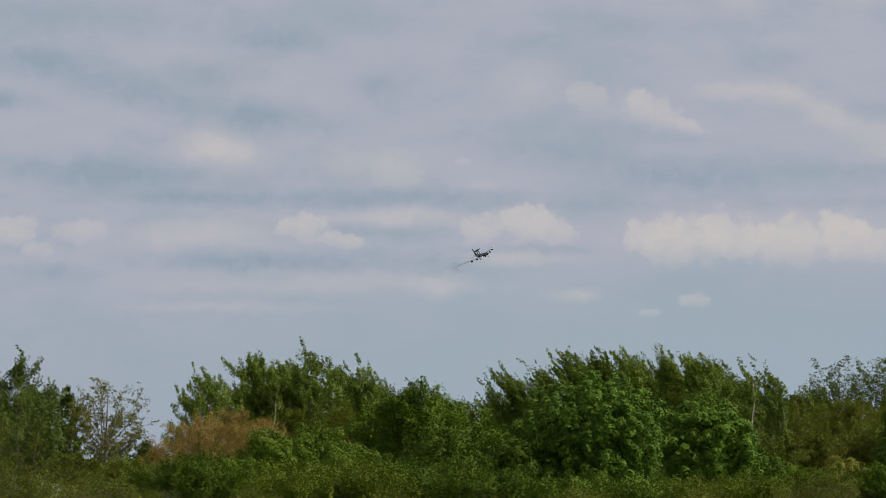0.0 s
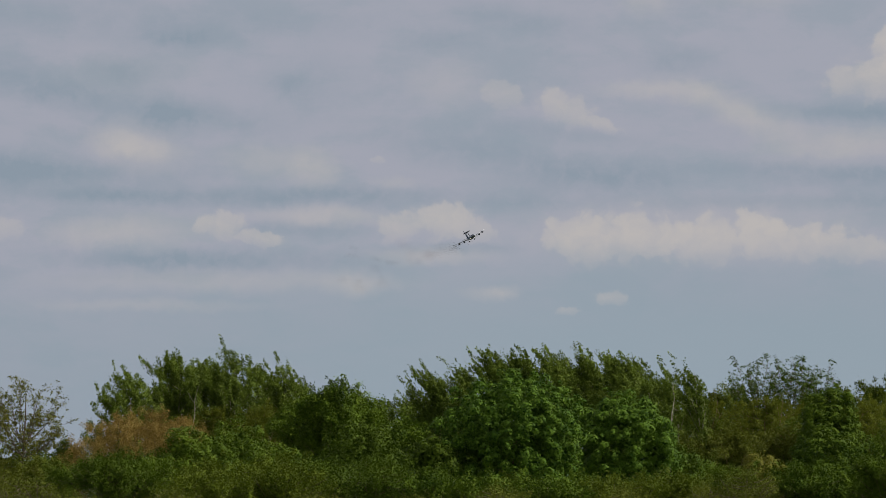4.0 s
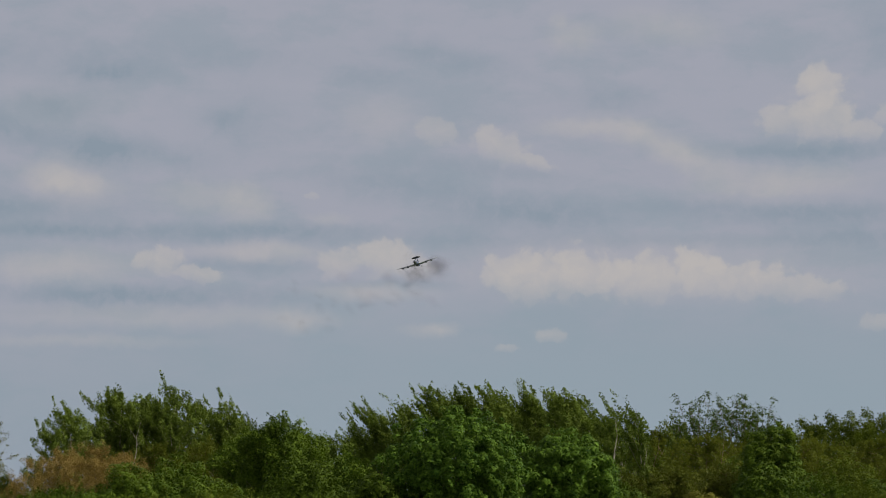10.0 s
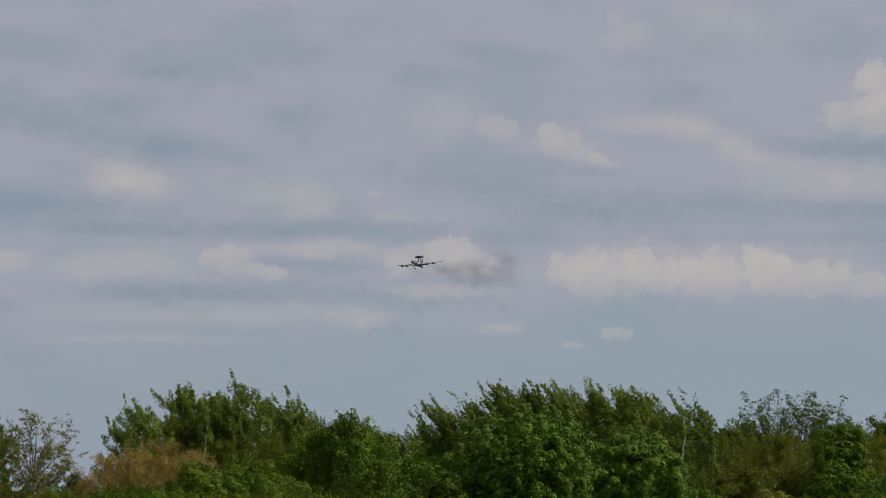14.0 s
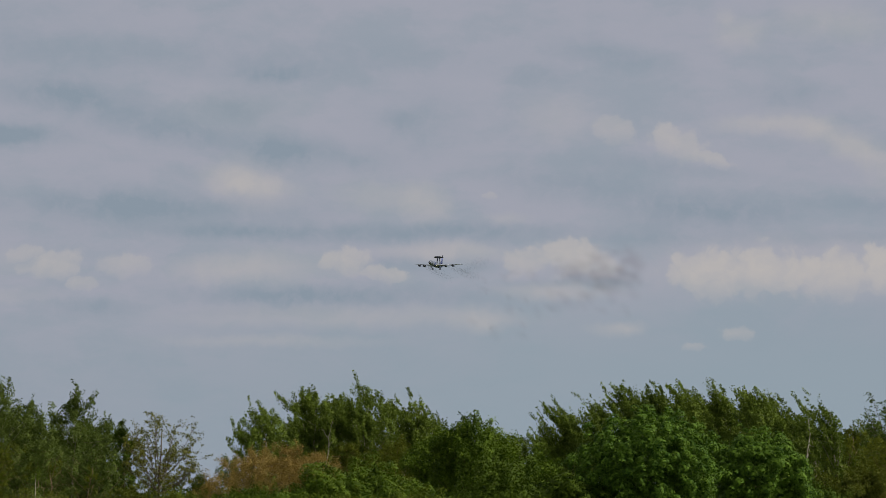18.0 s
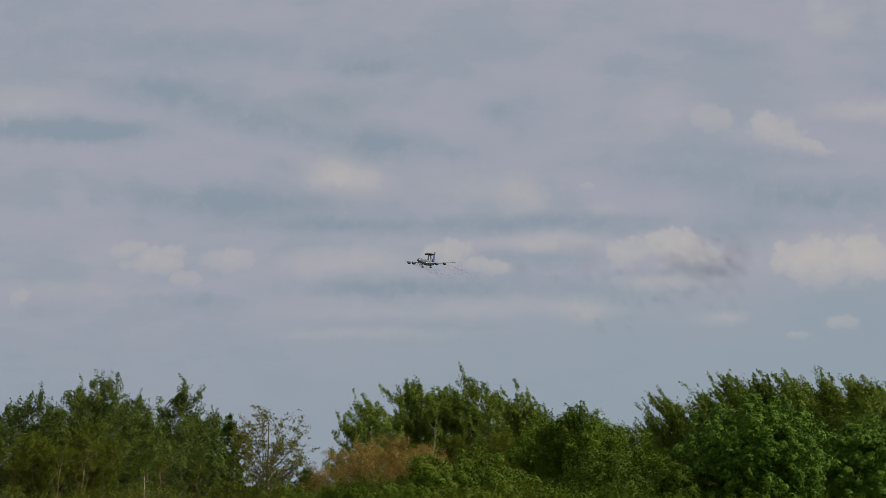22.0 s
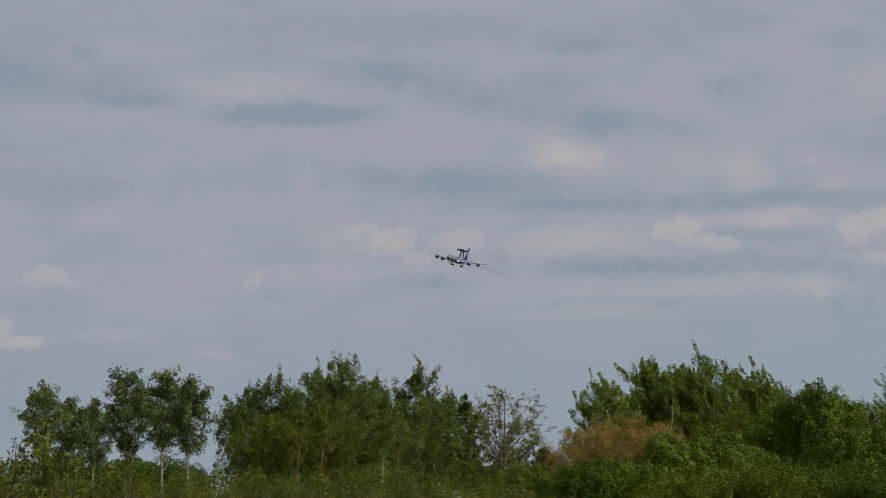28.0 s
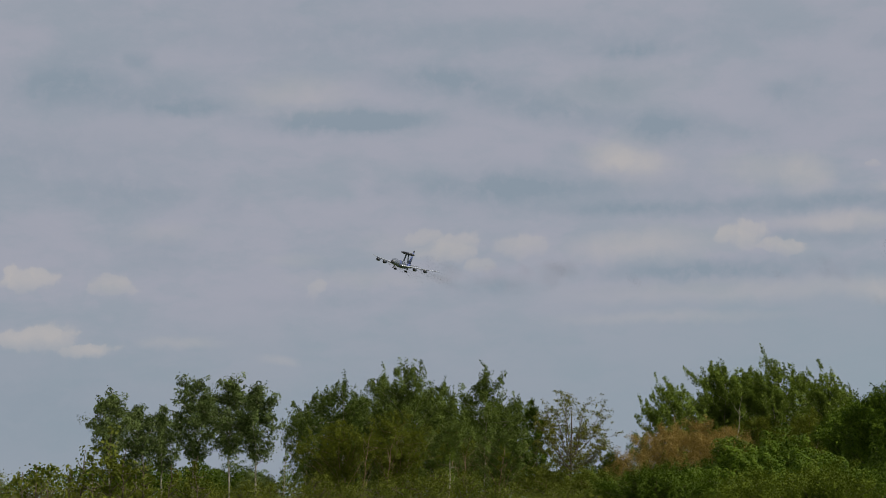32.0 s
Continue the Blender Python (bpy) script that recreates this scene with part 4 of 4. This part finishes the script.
willow(9.99, 140, 4.8, 2.5)
birch(-10.71, 184, 8.3, 2.5)
birch(-9.71, 186, 9.3, 2.5)
birch(-8.69, 186, 8.7, 2.5)
birch(-8.11, 184, 8.3, 2.5)
birch(-7.42, 182, 8.5, 2.4)
# front row
bush(-4.91, 112, 2.6, 1.5, LEAF_DARK)
bush(-4.02, 104, 3.0, 2.8, LEAF_DARK)
bush(-3.36, 112, 3.1, 2.3, LEAF_DARK)
bush(-2.89, 108, 2.8, 2.9, LEAF_MID)
bush(-1.57, 100, 2.6, 2.9, LEAF_OLIVE)
bush(-0.36, 98, 2.7, 3.3, LEAF_OLIVE)
bush(0.86, 102, 2.6, 3.0, LEAF_DARK)
bush(-0.06, 96, 2.5, 3.2, LEAF_OLIVE)
bush(-1.83, 94, 2.1, 2.7, LEAF_OLIVE)
bush(0.70, 102, 2.2, 2.5, LEAF_MID)
bush(1.97, 106, 2.9, 2.8, LEAF_DARK)
bush(3.24, 100, 2.2, 2.4, LEAF_MID)
bush(4.51, 96, 1.9, 2.8, LEAF_MID)
bush(5.91, 96, 1.9, 3.0, LEAF_MID)
bush(7.42, 98, 1.9, 2.8, LEAF_OLIVE)
bush(8.68, 100, 2.1, 2.4, LEAF_OLIVE)
bush(9.80, 110, 2.5, 2.7, LEAF_MID)
bush(10.67, 124, 3.0, 2.5, LEAF_LONE)
bush(11.54, 112, 2.7, 3.0, LEAF_MID)
# backfill behind the trees
thicket(0.70, 210, 6.6, 7.0)
thicket(2.23, 214, 6.2, 7.1)
thicket(3.62, 212, 6.9, 7.6)
thicket(5.02, 214, 7.9, 7.6)
thicket(6.42, 212, 8.1, 7.6)
thicket(7.81, 214, 7.9, 7.6)
thicket(9.06, 210, 7.4, 7.0)
bush(4.26, 136, 3.2, 3.9, LEAF_MID)
bush(6.41, 138, 3.3, 4.0, LEAF_MID)
bush(8.68, 134, 3.5, 3.9, LEAF_MID)
bush(2.74, 134, 3.2, 3.3, LEAF_DARK)
bush(6.66, 104, 2.0, 2.8, LEAF_MID)
bush(5.27, 100, 1.8, 2.7, LEAF_OLIVE)
bush(12.27, 118, 4.2, 3.2, LEAF_MID)
bush(13.39, 108, 3.5, 2.6, LEAF_MID)
bush(14.26, 104, 3.2, 2.5, LEAF_OLIVE)
bush(15.25, 106, 3.2, 2.6, LEAF_MID)
bush(9.95, 108, 2.0, 2.6, LEAF_OLIVE)
bush(12.20, 116, 2.5, 3.1, LEAF_MID)
bush(13.45, 112, 2.1, 3.0, LEAF_MID)
bush(14.43, 110, 1.9, 2.7, LEAF_OLIVE)
# meadow shrubs
shrub(-18.65, 56, 2.3, 1.2)
shrub(-18.07, 70, 1.7, 1.4)
shrub(-17.60, 60, 2.2, 1.2)
shrub(-16.94, 67, 2.1, 1.6)
shrub(-16.28, 64, 2.1, 1.3)
shrub(-15.58, 56, 2.0, 0.9)
shrub(-14.93, 54, 1.9, 0.7)
shrub(-14.42, 53, 2.0, 1.1)
shrub(-13.85, 67, 1.9, 1.1)
shrub(-13.16, 65, 2.0, 1.2)
shrub(-12.55, 66, 2.0, 1.4)
shrub(-12.05, 53, 1.8, 0.8)
shrub(-11.54, 65, 2.2, 1.1)
shrub(-10.78, 65, 1.9, 1.1)
shrub(-10.12, 63, 2.1, 1.3)
shrub(-9.44, 59, 2.1, 1.3)
shrub(-8.86, 60, 2.2, 0.8)
shrub(-8.16, 62, 2.1, 1.0)
shrub(-7.49, 55, 1.9, 1.2)
shrub(-6.76, 70, 1.4, 1.6)
shrub(-6.20, 67, 1.8, 1.0)
shrub(-5.49, 63, 1.7, 0.9)
shrub(-7.72, 62, 1.7, 1.2)
shrub(-6.72, 60, 1.3, 1.3)
shrub(-5.86, 64, 1.7, 1.4)
shrub(-4.85, 60, 1.3, 1.3)
shrub(-2.46, 62, 1.4, 1.5)
shrub(0.71, 60, 1.3, 1.3)
shrub(4.77, 58, 1.5, 1.3)
shrub(2.87, 60, 1.2, 1.3)
shrub(7.67, 62, 1.4, 1.4)
shrub(9.55, 70, 1.5, 1.4)
shrub(10.38, 70, 2.0, 1.4)
weed(-16.79, 50, 2.7, 0.3)
weed(-16.14, 50, 3.1, 0.3)
weed(-16.54, 51, 2.6, 0.3)
weed(-17.48, 52, 2.3, 0.3)
weed(-15.42, 50, 2.6, 0.3)
weed(-18.09, 52, 2.3, 0.3)
weed(-14.23, 52, 2.6, 0.3)
weed(-17.04, 50, 2.4, 0.3)
weed(-17.76, 51, 2.4, 0.3)
weed(-15.86, 50, 2.7, 0.3)
weed(-14.79, 52, 2.4, 0.3)


def puff_mesh(mat):
    rings = []
    for k in range(1, 8):
        e = math.pi * k / 8 - math.pi / 2
        rings.append([(math.cos(e) * math.sin(q), 0.35 * math.cos(e) * math.cos(q), math.sin(e)) for q in np.linspace(0, 2 * math.pi, 16, endpoint=False)])
    me = mesh_of("smoke_puff", *loft(rings), True)
    me.materials.append(mat)
    return me


# ---- the aircraft: nose along -y, wings along x ----
AIRCRAFT = thing("radar_aircraft", Matrix.Identity(4), "grey four-engined radar aircraft with black disc, wheels down", "aircraft")


def circle(y, rx, rz, z0=0.0, n=24, x0=0.0):
    return [(x0 + rx * math.sin(2 * math.pi * k / n), y, z0 + rz * math.cos(2 * math.pi * k / n)) for k in range(n)]


def tube(name, rows, mat, parent, label="", x0=0.0, n=24):
    """A body of round sections: rows of y, half width, half height, centre height."""
    v, f = loft([circle(y, a, b, z, n, x0) for y, a, b, z in rows])
    return part(name, mesh_of(name, v, f, True), mat, parent, label)


def panel(name, rows, mat, parent, label=""):
    """A wing-like body: rows of x, z, leading y, chord, thickness."""
    rings = []
    for x, z, y, c, t in rows:
        rings.append([(x, y + c * s, z + t * k) for s, k in ((0, 0), (0.06, 0.34), (0.3, 0.55), (0.65, 0.32), (1, 0.02), (0.65, -0.22), (0.3, -0.42), (0.06, -0.3))])
    v, f = loft(rings)
    return part(name, mesh_of(name, v, f, True), mat, parent, label)


def fin_panel(name, rows, mat, parent, label=""):
    """An upright wing: rows of z, leading y, chord, thickness."""
    rings = []
    for z, y, c, t in rows:
        rings.append([(t * k, y + c * s, z) for s, k in ((0, 0), (0.08, 0.35), (0.35, 0.5), (1, 0.03), (1, -0.03), (0.35, -0.5), (0.08, -0.35))])
    v, f = loft(rings)
    return part(name, mesh_of(name, v, f, True), mat, parent, label)


def build_aircraft():
    a = AIRCRAFT
    body = tube("fuselage", [(-22.4, 0.05, 0.05, -0.55), (-22.1, 0.45, 0.45, -0.5), (-21.2, 1.0, 1.0, -0.35), (-19.8, 1.5, 1.5, -0.15), (-17.8, 1.8, 1.9, 0.0),
                             (-15, 1.88, 2.05, 0.0), (4.5, 1.88, 2.05, 0.0)], PAINT_GREY, a)
    tube("rear_fuselage", [(4.5, 1.88, 2.05, 0.0), (9, 1.86, 2.0, 0.05), (14, 1.5, 1.6, 0.4), (18, 0.95, 1.05, 0.85), (21, 0.45, 0.5, 1.15), (21.8, 0.12, 0.15, 1.25)],
         PAINT_BLUE, a, "deep blue painted tail end")
    for y0, y1, wide, mat, text in ((-12.6, -9.4, 0.02, PAINT_BLUE, "slanting blue band"), (-8.6, -6.9, 0.02, PAINT_DARK, "slanting dark band")):
        rings = [[(x, y + (z + 2.0) * 0.7, z) for x, _, z in circle(0, 1.88 + wide, 2.05 + wide)] for y in (y0, y1)]
        part("livery_band", mesh_of("livery_band", *loft(rings, True, False), True), mat, body, text)
    # dark colour here stands in for the shade beneath the fuselage
    tube("belly_fairing", [(-8.5, 0.2, 0.2, -1.6), (-7.0, 1.6, 0.8, -1.55), (2.5, 1.7, 0.85, -1.55), (5.5, 0.3, 0.3, -1.5)], PAINT_DARK, body, "belly fairing, painted dark as the shade under the fuselage")
    tube("nose_cone", [(-22.55, 0.03, 0.03, -0.57), (-22.3, 0.42, 0.42, -0.53), (-21.6, 0.92, 0.92, -0.42), (-21.3, 1.02, 1.02, -0.37)], PAINT_BLACK, body, "black nose cone")
    for s in (-1, 1):
        v, f = loft([[(s * x, y, z) for x, y, z in ((0.1, -20.25, 0.95), (0.95, -19.75, 0.85), (1.0, -19.35, 1.3), (0.1, -19.6, 1.45))],
                     [(s * x, y, z) for x, y, z in ((0.1, -20.1, 0.9), (0.9, -19.6, 0.8), (0.95, -19.2, 1.25), (0.1, -19.45, 1.4))]])
        part("cockpit_window", mesh_of("cockpit_window", v, f), GLASS_DARK, body)
    for s in (-1, 1):
        wing = panel("wing", [(s * 0.6, -1.0, -8.6, 12.0, 1.7), (s * 4.0, -0.75, -5.9, 8.7, 1.2), (s * 9.8, -0.1, -1.6, 5.9, 0.75),
                              (s * 15.3, 0.6, 2.4, 4.4, 0.5), (s * 21.6, 1.45, 7.0, 2.9, 0.3), (s * 22.2, 1.55, 8.0, 1.4, 0.12)], PAINT_WING, a)
        # flaps coloured dark to paint in the shadow under the wing
        panel("flap", [(s * 2.2, -1.35, 1.4, 2.0, 0.25), (s * 8.6, -0.75, 3.4, 1.6, 0.2)], PAINT_DARK, wing)
        panel("flap", [(s * 10.6, -0.5, 4.1, 1.4, 0.2), (s * 14.5, -0.1, 5.6, 1.2, 0.16)], PAINT_DARK, wing)
        for x, y, z in ((9.8, -1.6, -0.1), (15.3, 2.4, 0.6)):
            eng = tube("engine", [(y - 3.4, 0.86, 0.86, z - 1.20), (y - 3.2, 1.0, 1.02, z - 1.20), (y - 2.0, 1.05, 1.08, z - 1.20), (y - 0.2, 0.95, 0.98, z - 1.15),
                                  (y + 1.6, 0.55, 0.58, z - 1.10), (y + 2.4, 0.38, 0.40, z - 1.08)], PAINT_DARK, a, "", s * x, 18)
            tube("intake", [(y - 3.46, 0.78, 0.78, z - 1.20), (y - 3.2, 0.72, 0.72, z - 1.20)], PAINT_BLACK, eng, "black engine intake", s * x, 18)
            tube("exhaust", [(y + 2.35, 0.36, 0.38, z - 1.08), (y + 2.6, 0.30, 0.31, z - 1.08)], PAINT_BLACK, eng, "sooty exhaust pipe", s * x, 14)
            v, f = loft([[(s * x + t, yy, zz) for t, yy, zz in ((-0.12, y - 2.2, z - 0.6), (0.12, y - 2.2, z - 0.6), (0.12, y + 1.6, z - 0.8), (-0.12, y + 1.6, z - 0.8))],
                         [(s * x + t, yy, zz) for t, yy, zz in ((-0.10, y - 0.6, z + 0.05), (0.10, y - 0.6, z + 0.05), (0.10, y + 2.6, z - 0.12), (-0.10, y + 2.6, z - 0.12))]])
            part("pylon", mesh_of("pylon", v, f), PAINT_GREY, eng)
        panel("tailplane", [(s * 0.5, 1.1, 14.6, 5.2, 0.55), (s * 6.9, 1.9, 18.9, 2.1, 0.22)], PAINT_WING, a)
        v, f = loft([circle(-7.05, 0.01, 0.01, -0.95, 12, s * 2.5), circle(-7.0, 0.22, 0.22, -0.95, 12, s * 2.5), circle(-6.6, 0.24, 0.24, -0.95, 12, s * 2.5)])
        part("landing_light", mesh_of("landing_light", v, f, True), LAMP_GLOW, wing, "bright warm landing light")
        # main wheels
        gear = tube("gear_leg", [(0.9, 0.17, 0.17, -1.0), (1.2, 0.17, 0.17, -1.0)], METAL, a, "", s * 3.4, 10)
        v, f = loft([[(s * 3.4 + 0.17 * math.cos(k), 1.0 + 0.17 * math.sin(k), z) for k in np.linspace(0, 2 * math.pi, 10, endpoint=False)] for z in (-1.2, -3.6)])
        part("strut", mesh_of("strut", v, f, True), METAL, gear)
        v, f = loft([[(s * 4.3 + x, y, z) for x, y in ((-0.04, -0.2), (0.04, -0.2), (0.04, 2.0), (-0.04, 2.0))] for z in (-1.1, -2.5)])
        part("gear_door", mesh_of("gear_door", v, f), PAINT_GREY, gear)
        for x in (2.95, 3.85):
            for y in (0.35, 1.75):
                v, f = loft([[(s * x + o, y + r * math.sin(k), -3.65 + r * math.cos(k)) for k in np.linspace(0, 2 * math.pi, 16, endpoint=False)]
                             for o, r in ((-0.19, 0.42), (-0.13, 0.57), (0.13, 0.57), (0.19, 0.42))])
                part("wheel", mesh_of("wheel", v, f, True), RUBBER, gear)
    for x, y, z in ((-15.3, 5.4, -0.5), (-9.8, 1.4, -1.2), (9.8, 1.4, -1.2), (15.3, 5.4, -0.5)):
        for girth in (1.0, 0.55):  # a dense core in a thinner sleeve
            rings = [circle(d, girth * (0.5 + 0.05 * d), girth * (0.5 + 0.04 * d), -0.0002 * d * d, 12) for d in (0, 6, 14, 26, 42, 62, 84, 108)]
            plume = part("exhaust_plume", mesh_of("exhaust_plume", *loft(rings), True), SMOKE_PLUME, a, "thin brown smoke plume behind the engine")
            plume.matrix_basis = Matrix.Translation((x, y + 1.5, z))
    nose = new("nose_gear", mesh_of("nose_gear", *loft([[(0.13 * math.cos(k), -16.6 + 0.13 * math.sin(k), z) for k in np.linspace(0, 2 * math.pi, 10, endpoint=False)]
                                                        for z in (-1.7, -3.6)]), True))
    nose.data.materials.append(METAL)
    nose.parent = a
    for x in (-0.32, 0.32):
        v, f = loft([[(x + o, -16.6 + r * math.sin(k), -3.65 + r * math.cos(k)) for k in np.linspace(0, 2 * math.pi, 16, endpoint=False)]
                     for o, r in ((-0.14, 0.34), (-0.09, 0.48), (0.09, 0.48), (0.14, 0.34))])
        part("wheel", mesh_of("wheel", v, f, True), RUBBER, nose)
    fin = fin_panel("tail_fin", [(1.6, 13.2, 7.2, 0.6), (5.6, 15.9, 5.2, 0.45), (10.4, 19.2, 3.0, 0.28)], PAINT_BLUE, a, "deep blue tail fin")
    fin_panel("fin_tip", [(9.5, 18.5, 3.5, 0.36), (10.55, 19.3, 2.95, 0.32), (10.8, 20.4, 1.6, 0.1)], PAINT_BLACK, fin, "black band on the fin tip")
    # disc on two struts
    disc = new("radar_disc", mesh_of("radar_disc", *loft([[(r * math.sin(k), 7.4 + r * math.cos(k), 7.5 + z) for k in np.linspace(0, 2 * math.pi, 40, endpoint=False)]
                                                          for r, z in ((0.3, -0.8), (2.6, -0.72), (4.0, -0.4), (4.4, 0.0), (4.0, 0.4), (2.6, 0.72), (0.3, 0.8))]), True))
    disc.data.materials.append(PAINT_BLACK)
    disc.parent = a
    tagged(disc, "black radar disc with dark grey band")
    v, f = loft([[(x, 7.4 + y, 7.5 + z) for y, z in ((-3.9, -0.46), (-2.6, -0.76), (0, -0.84), (2.6, -0.76), (3.9, -0.46), (3.9, 0.46), (2.6, 0.76), (0, 0.84), (-2.6, 0.76), (-3.9, 0.46))]
                 for x in (-0.75, 0.75)])
    part("band", mesh_of("band", v, f), PAINT_DARK, disc, "dark grey band across the disc")
    for s in (-1, 1):
        v, f = loft([[(s * x + 0.16 * k, y, z) for k, y in ((-1, 6.2), (1, 6.2), (1, 8.6), (-1, 8.6))] for x, z in ((1.55, 1.2), (0.75, 6.8))])
        part("disc_strut", mesh_of("disc_strut", v, f), PAINT_GREY, a)


build_aircraft()


def approach(az, el, dist, yaw, bank):
    """The aircraft's pose: where it is seen, how far, its heading off the sight line and its bank."""
    a, e = radians(az), radians(el)
    p = EYE + dist * Vector((math.sin(a) * math.cos(e), math.cos(a) * math.cos(e), math.sin(e)))
    return Matrix.Translation(p) @ pose(0, 0, 0, 0, 0, yaw - az) @ pose(0, 0, 0, -0.8, 0, 0) @ pose(0, 0, 0, 0, -bank, 0)


FLIGHT = [
    (0, approach(2.635, 5.075, 3122, 20.2, 30.9)),
    (1, approach(3.137, 5.158, 3071, 18.3, 30.8)),
    (2, approach(3.605, 5.255, 3021, 15.7, 30.7)),
    (3, approach(3.963, 5.355, 2970, 12.8, 30.0)),
    (4, approach(4.185, 5.434, 2920, 9.7, 28.7)),
    (5, approach(4.366, 5.507, 2869, 6.3, 26.8)),
    (6, approach(4.462, 5.544, 2819, 3.2, 25.1)),
    (7, approach(4.497, 5.587, 2768, 0.3, 23.5)),
    (8, approach(4.494, 5.632, 2718, -2.3, 22.0)),
    (9, approach(4.386, 5.663, 2667, -4.8, 19.8)),
    (10, approach(4.262, 5.671, 2617, -7.0, 16.8)),
    (11, approach(3.974, 5.645, 2566, -9.1, 13.2)),
    (12, approach(3.598, 5.595, 2516, -11.2, 9.8)),
    (13, approach(3.255, 5.594, 2465, -13.0, 6.8)),
    (14, approach(2.734, 5.607, 2414, -14.2, 4.2)),
    (15, approach(2.200, 5.602, 2364, -14.8, 1.8)),
    (16, approach(1.609, 5.597, 2325, -15.3, 0.1)),
    (17, approach(0.989, 5.642, 2286, -15.5, -0.8)),
    (18, approach(0.383, 5.613, 2245, -15.5, -1.2)),
    (19, approach(-0.232, 5.595, 2205, -15.7, -1.6)),
    (20, approach(-0.845, 5.576, 2164, -16.2, -2.1)),
    (21, approach(-1.495, 5.547, 2123, -17.0, -2.8)),
    (22, approach(-2.200, 5.471, 2070, -17.8, -3.4)),
    (23, approach(-2.933, 5.416, 2019, -18.3, -4.3)),
    (24, approach(-3.691, 5.334, 1966, -18.5, -5.7)),
    (25, approach(-4.492, 5.266, 1915, -18.5, -7.3)),
    (26, approach(-5.238, 5.228, 1862, -18.3, -9.1)),
    (27, approach(-6.021, 5.135, 1810, -17.8, -11.0)),
    (28, approach(-6.789, 5.090, 1758, -17.2, -13.0)),
    (29, approach(-7.478, 5.072, 1706, -16.4, -14.6)),
    (30, approach(-8.199, 5.078, 1654, -15.7, -15.5)),
    (31, approach(-8.892, 5.098, 1602, -14.8, -16.0)),
    (32, approach(-9.538, 5.150, 1550, -14.2, -16.4)),
]


# ---- exhaust smoke: soft puffs left behind along the flight ----
PUFFS = []


def build_smoke():
    """Large thin puffs, many in the turns, few in between."""
    rng = np.random.default_rng(9)
    old = puff_mesh(SMOKE_OLD)
    lanes = (-15.3, -9.8, 9.8, 15.3)
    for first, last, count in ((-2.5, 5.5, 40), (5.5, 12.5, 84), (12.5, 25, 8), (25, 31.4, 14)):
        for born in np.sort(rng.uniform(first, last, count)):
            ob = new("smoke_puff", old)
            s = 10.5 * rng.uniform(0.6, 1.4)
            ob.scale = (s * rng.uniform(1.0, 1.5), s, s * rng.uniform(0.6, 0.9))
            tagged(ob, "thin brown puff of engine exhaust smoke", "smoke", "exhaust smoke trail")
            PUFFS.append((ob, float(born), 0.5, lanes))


build_smoke()


def pose_at(t):
    t = min(max(t, 0.0), 32.0)
    k = min(int(t), 31)
    a, b = FLIGHT[k][1], FLIGHT[k + 1][1]
    return a.lerp(b, t - k)


def motions():
    walk(AIRCRAFT, FLIGHT)
    for shell, rate in ((BACKDROP, 0.0127), (MIDDLE_DECK, 0.034), (UPPER_DECK, 0.066)):
        walk(shell, [(t, Matrix.Translation(EYE) @ pose(0, 0, 0, 0, 0, rate * (t - 16))) for t in (0, 16, 32)])
    rng = np.random.default_rng(5)
    first, second = FLIGHT[0][1].translation, FLIGHT[1][1].translation
    for ob, born, wait, lanes in PUFFS:
        lane = Vector((rng.choice(lanes) + rng.normal(0, 0.5), 10.0, -1.0))
        if born >= 0:
            start = pose_at(born) @ lane
        else:
            start = (FLIGHT[0][1] @ lane) + (first - second) * -born
        drift = Vector(rng.normal(0, 1, 3)) * 1.35 + Vector((0.0, 0.0, -0.9))
        spin = rng.uniform(-30, 30)
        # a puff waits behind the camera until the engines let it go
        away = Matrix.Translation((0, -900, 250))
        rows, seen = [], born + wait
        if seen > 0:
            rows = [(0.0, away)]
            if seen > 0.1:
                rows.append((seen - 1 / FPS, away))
        for age in (wait, 1.0, 2.0, 3.5, 6, 10, 16, 24, 40):
            t = born + age
            if age < wait or t < 0:
                continue
            t = min(t, 32.0)
            far = min(age, 6) * 1.5 + max(age - 6, 0) * 0.3 if born < 5 else age if age < 7 else 7 + (age - 7) * 0.4
            m = Matrix.Translation(start + drift * far) @ pose(0, 0, 0, 0, spin + age * 2, 0)
            if not rows or t > rows[-1][0] + 0.02:
                rows.append((t, m))
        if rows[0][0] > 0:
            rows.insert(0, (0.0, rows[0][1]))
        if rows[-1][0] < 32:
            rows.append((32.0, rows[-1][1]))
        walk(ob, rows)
    for ob, m, amount in SWAYERS:
        ph, per = rng.uniform(0, 6.28), rng.uniform(2.6, 4.2)
        walk(ob, [(t, m @ pose(0, 0, 0, 0.4 * amount * math.sin(ph + 1.7 + 6.28 * t / per / 1.3), amount * math.sin(ph + 6.28 * t / per), 0)) for t in range(33)])


motions()
